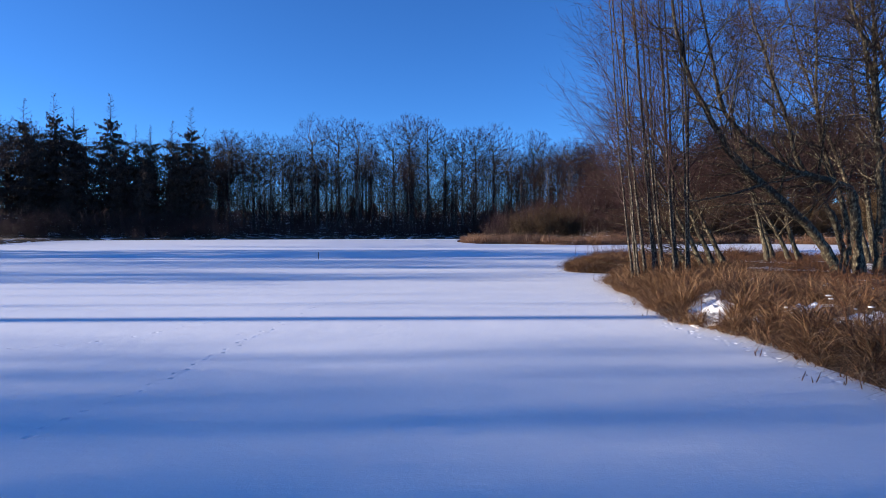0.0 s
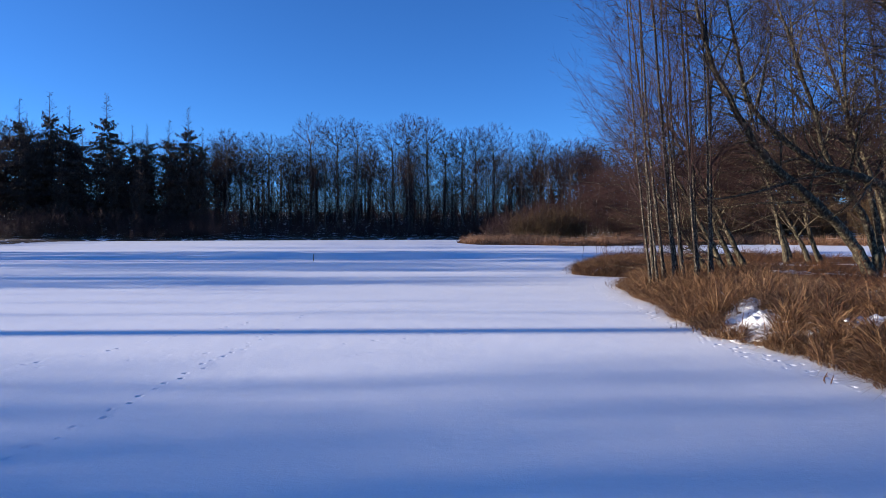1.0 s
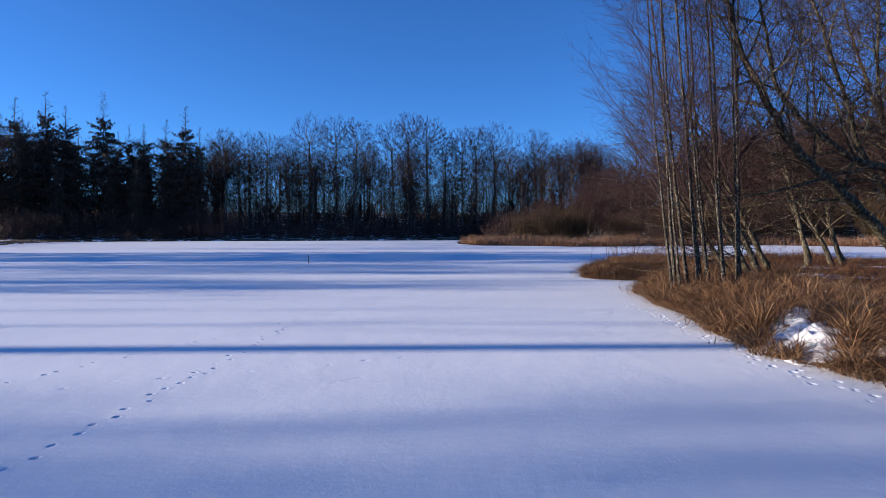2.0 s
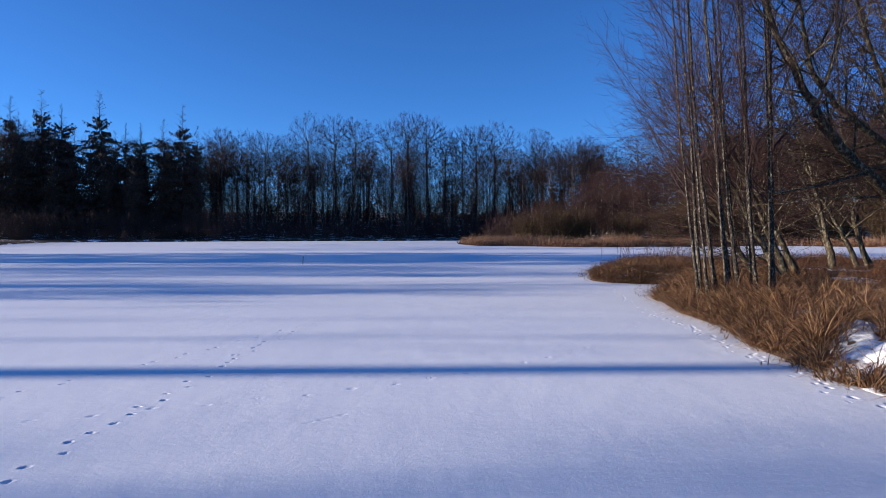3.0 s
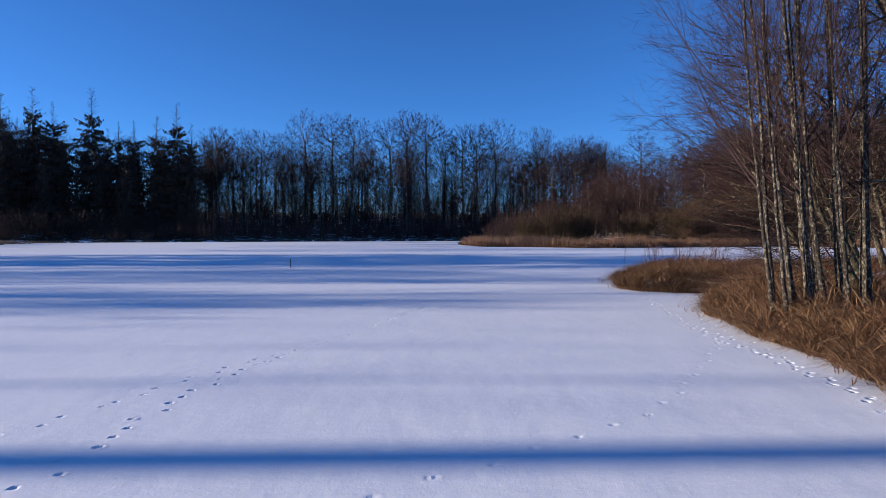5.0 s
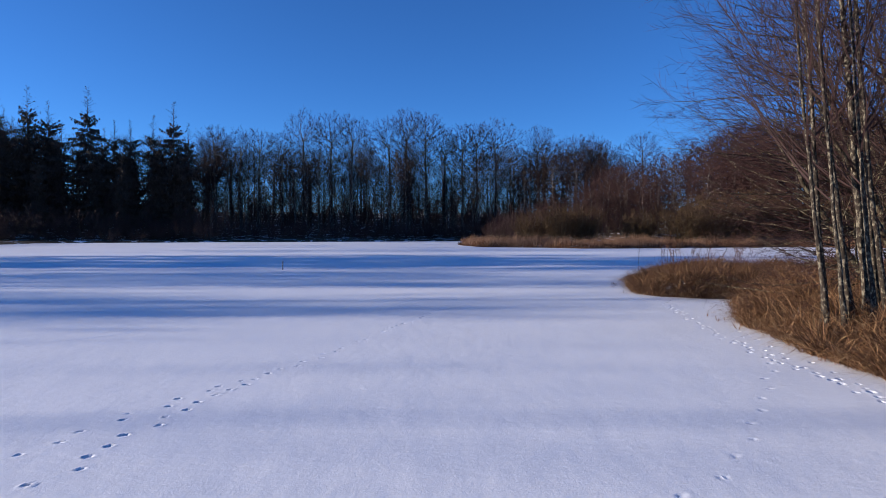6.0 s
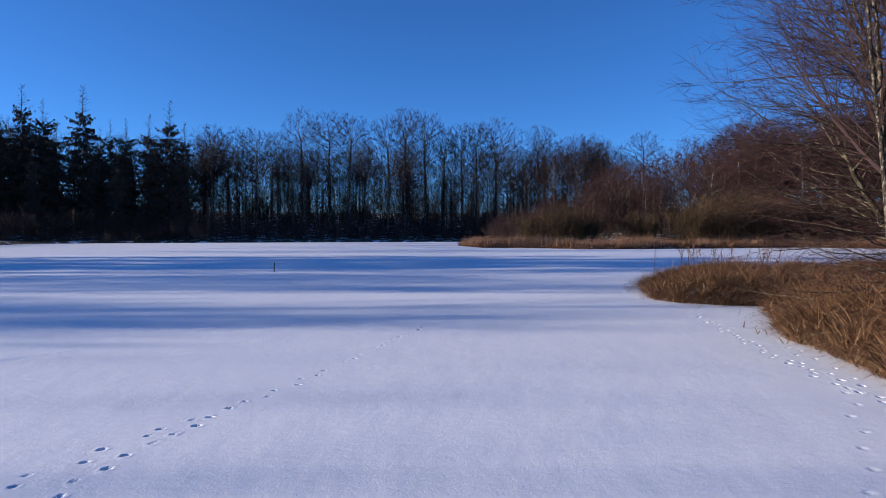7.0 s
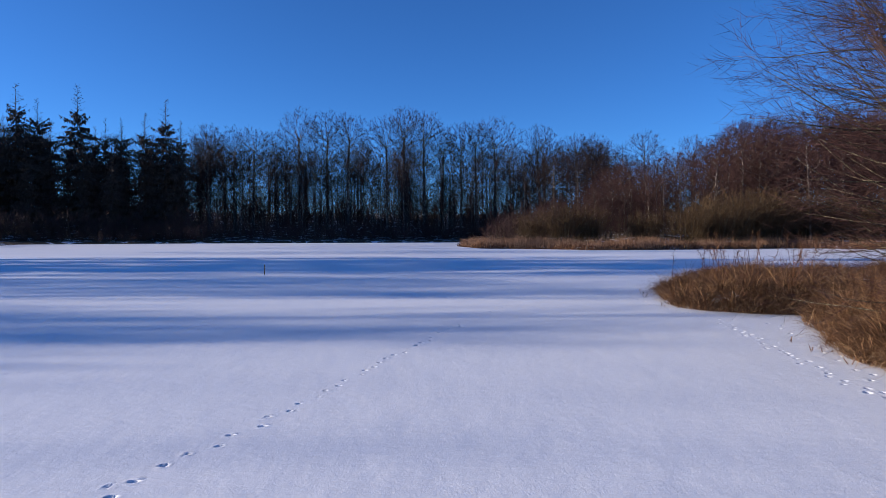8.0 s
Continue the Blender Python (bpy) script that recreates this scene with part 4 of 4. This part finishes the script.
def snow_drift(cx, cy, a, b, turn, seed):
    """A lumpy patch of old snow draped over the tufts beneath it."""
    ob = thing("snow_drift", (cx, cy, 0), "lumpy patch of old snow in a gap of the sedge", "snow", "snow patches on the bank")
    c_, s_ = math.cos(radians(turn)), math.sin(radians(turn))
    n_ = 44
    sh = Shape()
    u, v = np.meshgrid(np.linspace(-1.15, 1.15, n_ + 1), np.linspace(-1.15, 1.15, n_ + 1))
    xs, ys = u * a * c_ - v * b * s_, u * a * s_ + v * b * c_
    under = land_height(cx + xs, cy + ys)
    for j in range(n_ + 1):
        for i in range(n_ + 1):
            x, y, r = float(xs[j, i]), float(ys[j, i]), math.hypot(u[j, i], v[j, i])
            ragged = noise.noise(Vector((x * 4 + seed, y * 4, 0.3))) * 0.75
            lump = noise.noise(Vector((x * 5, y * 5 + seed, 1.7))) * 0.20 + noise.noise(Vector((x * 12, y * 12, seed))) * 0.10
            z = float(under[j, i]) + 0.05 * (1 - (r + ragged) ** 2) + 0.55 * lump * min(1, max(0, 1.2 - r))
            sh.v.append((x, y, z if r < 1.12 else z - 0.3))
    for j in range(n_):
        for i in range(n_):
            k = j * (n_ + 1) + i
            sh.f.append((k, k + 1, k + n_ + 2, k + n_ + 1))
    part("drift", sh, SNOW, ob)


for i, d in enumerate(DRIFTS):
    snow_drift(*d, i * 3.7)

# small lumps of snow caught in the grass
rng = random.Random(9)
lumps = Shape()
for i in range(110):
    x, y = rng.uniform(5.2, 11), rng.uniform(7, 17)
    d = float(shore_distance(np.array([x]), np.array([y]))[0])
    if d < 0.5 or noise.noise(Vector((x * 0.5, y * 0.5, 4))) < 0.0:
        continue
    c, r = Vector((x, y, ground_at(x, y) + rng.uniform(0.02, 0.2))), rng.uniform(0.015, 0.04)
    k = len(lumps.v)
    lumps.v.append((c + Vector((0, 0, r * 0.5)))[:])
    for ring, (rr, zz) in enumerate(((0.8, 0.25), (1.0, -0.1), (0.6, -0.3))):
        for q in range(7):
            a = q * 2 * math.pi / 7
            w_ = rr * r * rng.uniform(0.7, 1.4)
            lumps.v.append((c + Vector((math.cos(a) * w_ * 1.4, math.sin(a) * w_, zz * r)))[:])
    for q in range(7):
        p_ = (q + 1) % 7
        lumps.f.append((k, k + 1 + q, k + 1 + p_))
        lumps.f.append((k + 1 + q, k + 8 + q, k + 8 + p_, k + 1 + p_))
        lumps.f.append((k + 8 + q, k + 15 + q, k + 15 + p_, k + 8 + p_))
tagged(new("snow_crumbs", lumps.mesh("snow_crumbs", SNOW)), "small lumps of snow caught in the dead grass", "snow", kind="stuff")


def reed_stub(seed):
    """A few broken reed stalks frozen into the ice."""
    g = random.Random(seed)
    ob = thing("reed_stub", (0, 0, -50), "broken dark reed stalks frozen into the snow", "reeds", "reed stubs at the bank")
    for k in range(g.randint(2, 4)):
        sh = Shape()
        b_ = Vector((g.gauss(0, 0.05), g.gauss(0, 0.05), -0.03))
        h = g.uniform(0.08, 0.20)
        p = arc(b_, Vector((g.gauss(0, 0.25), g.gauss(0, 0.25), 1)), h, 4, g, 0, 0.06)
        tube(sh, p, [0.006, 0.006, 0.006, 0.005, 0.002], 5)
        if g.random() < 0.6:
            q = p[3]
            sliver(sh, q, q + Vector((g.gauss(0, 0.06), g.gauss(0, 0.06), -0.02)), q + Vector((g.gauss(0, 0.12), g.gauss(0, 0.08), -0.06)), 0.004, g)
        part("stalk", sh, SEDGE_DARK, ob, smooth=False)
    return ob


def dead_stalk(seed):
    """A tall dry seed stalk with a feathery head."""
    g = random.Random(seed)
    ob = thing("seed_stalk", (0, 0, -50), "tall dry seed stalk standing above the sedge", "dry plant", "seed stalks in the sedge")
    h = g.uniform(1.15, 1.5)
    p = arc(Vector((0, 0, -0.05)), Vector((g.gauss(0, 0.15), g.gauss(0, 0.15), 1)), h, 7, g, 0, 0.06)
    sh, head = Shape(), Shape()
    tube(sh, p, [0.007, 0.007, 0.006, 0.006, 0.005, 0.004, 0.003, 0.002], 4)
    part("stem", sh, SEDGE_DARK, ob, smooth=False)
    for k in range(26):
        q, t, _ = along(p, [1] * 8, g.uniform(0.62, 1))
        d = Vector((g.gauss(0, 1), g.gauss(0, 1), 0.8)).normalized() * g.uniform(0.05, 0.16)
        sliver(head, q, q + d * 0.6, q + d + Vector((0, 0, -0.02)), 0.005, g)
    part("seed_head", head, SEDGE_DARK, ob, smooth=False)["kind"] = "stuff"
    return ob


STUBS = [reed_stub(i) for i in range(4)]
for i, (x, y) in enumerate([(4.15, 7.1), (4.42, 7.0), (4.55, 6.75), (4.62, 7.3), (4.3, 8.6), (4.05, 12.7), (4.25, 12.2), (4.4, 14.6), (4.65, 15.2), (4.85, 16.1), (4.8, 17.4), (5.05, 20.3), (5.15, 21.2), (5.3, 22.0),
                            (5.35, 29.4), (5.2, 28.9), (5.5, 30.1), (5.0, 26.9)]):
    copy_thing(STUBS[i % 4], pose(x, y, 0, 0, 0, i * 77))
STALKS = [dead_stalk(i) for i in range(5)]
spots = [(rng.uniform(6.0, 9.2), rng.uniform(26.6, 30)) for _ in range(30)] + [(rng.uniform(7, 11), rng.uniform(9, 17)) for _ in range(9)] + [(5.2, 7.4), (5.1, 7.0), (5.4, 8.3)]
for i, (x, y) in enumerate(spots):
    copy_thing(STALKS[i % 5], pose(x, y, ground_at(x, y), 0, 0, rng.uniform(0, 360)))
discard(STUBS + STALKS)
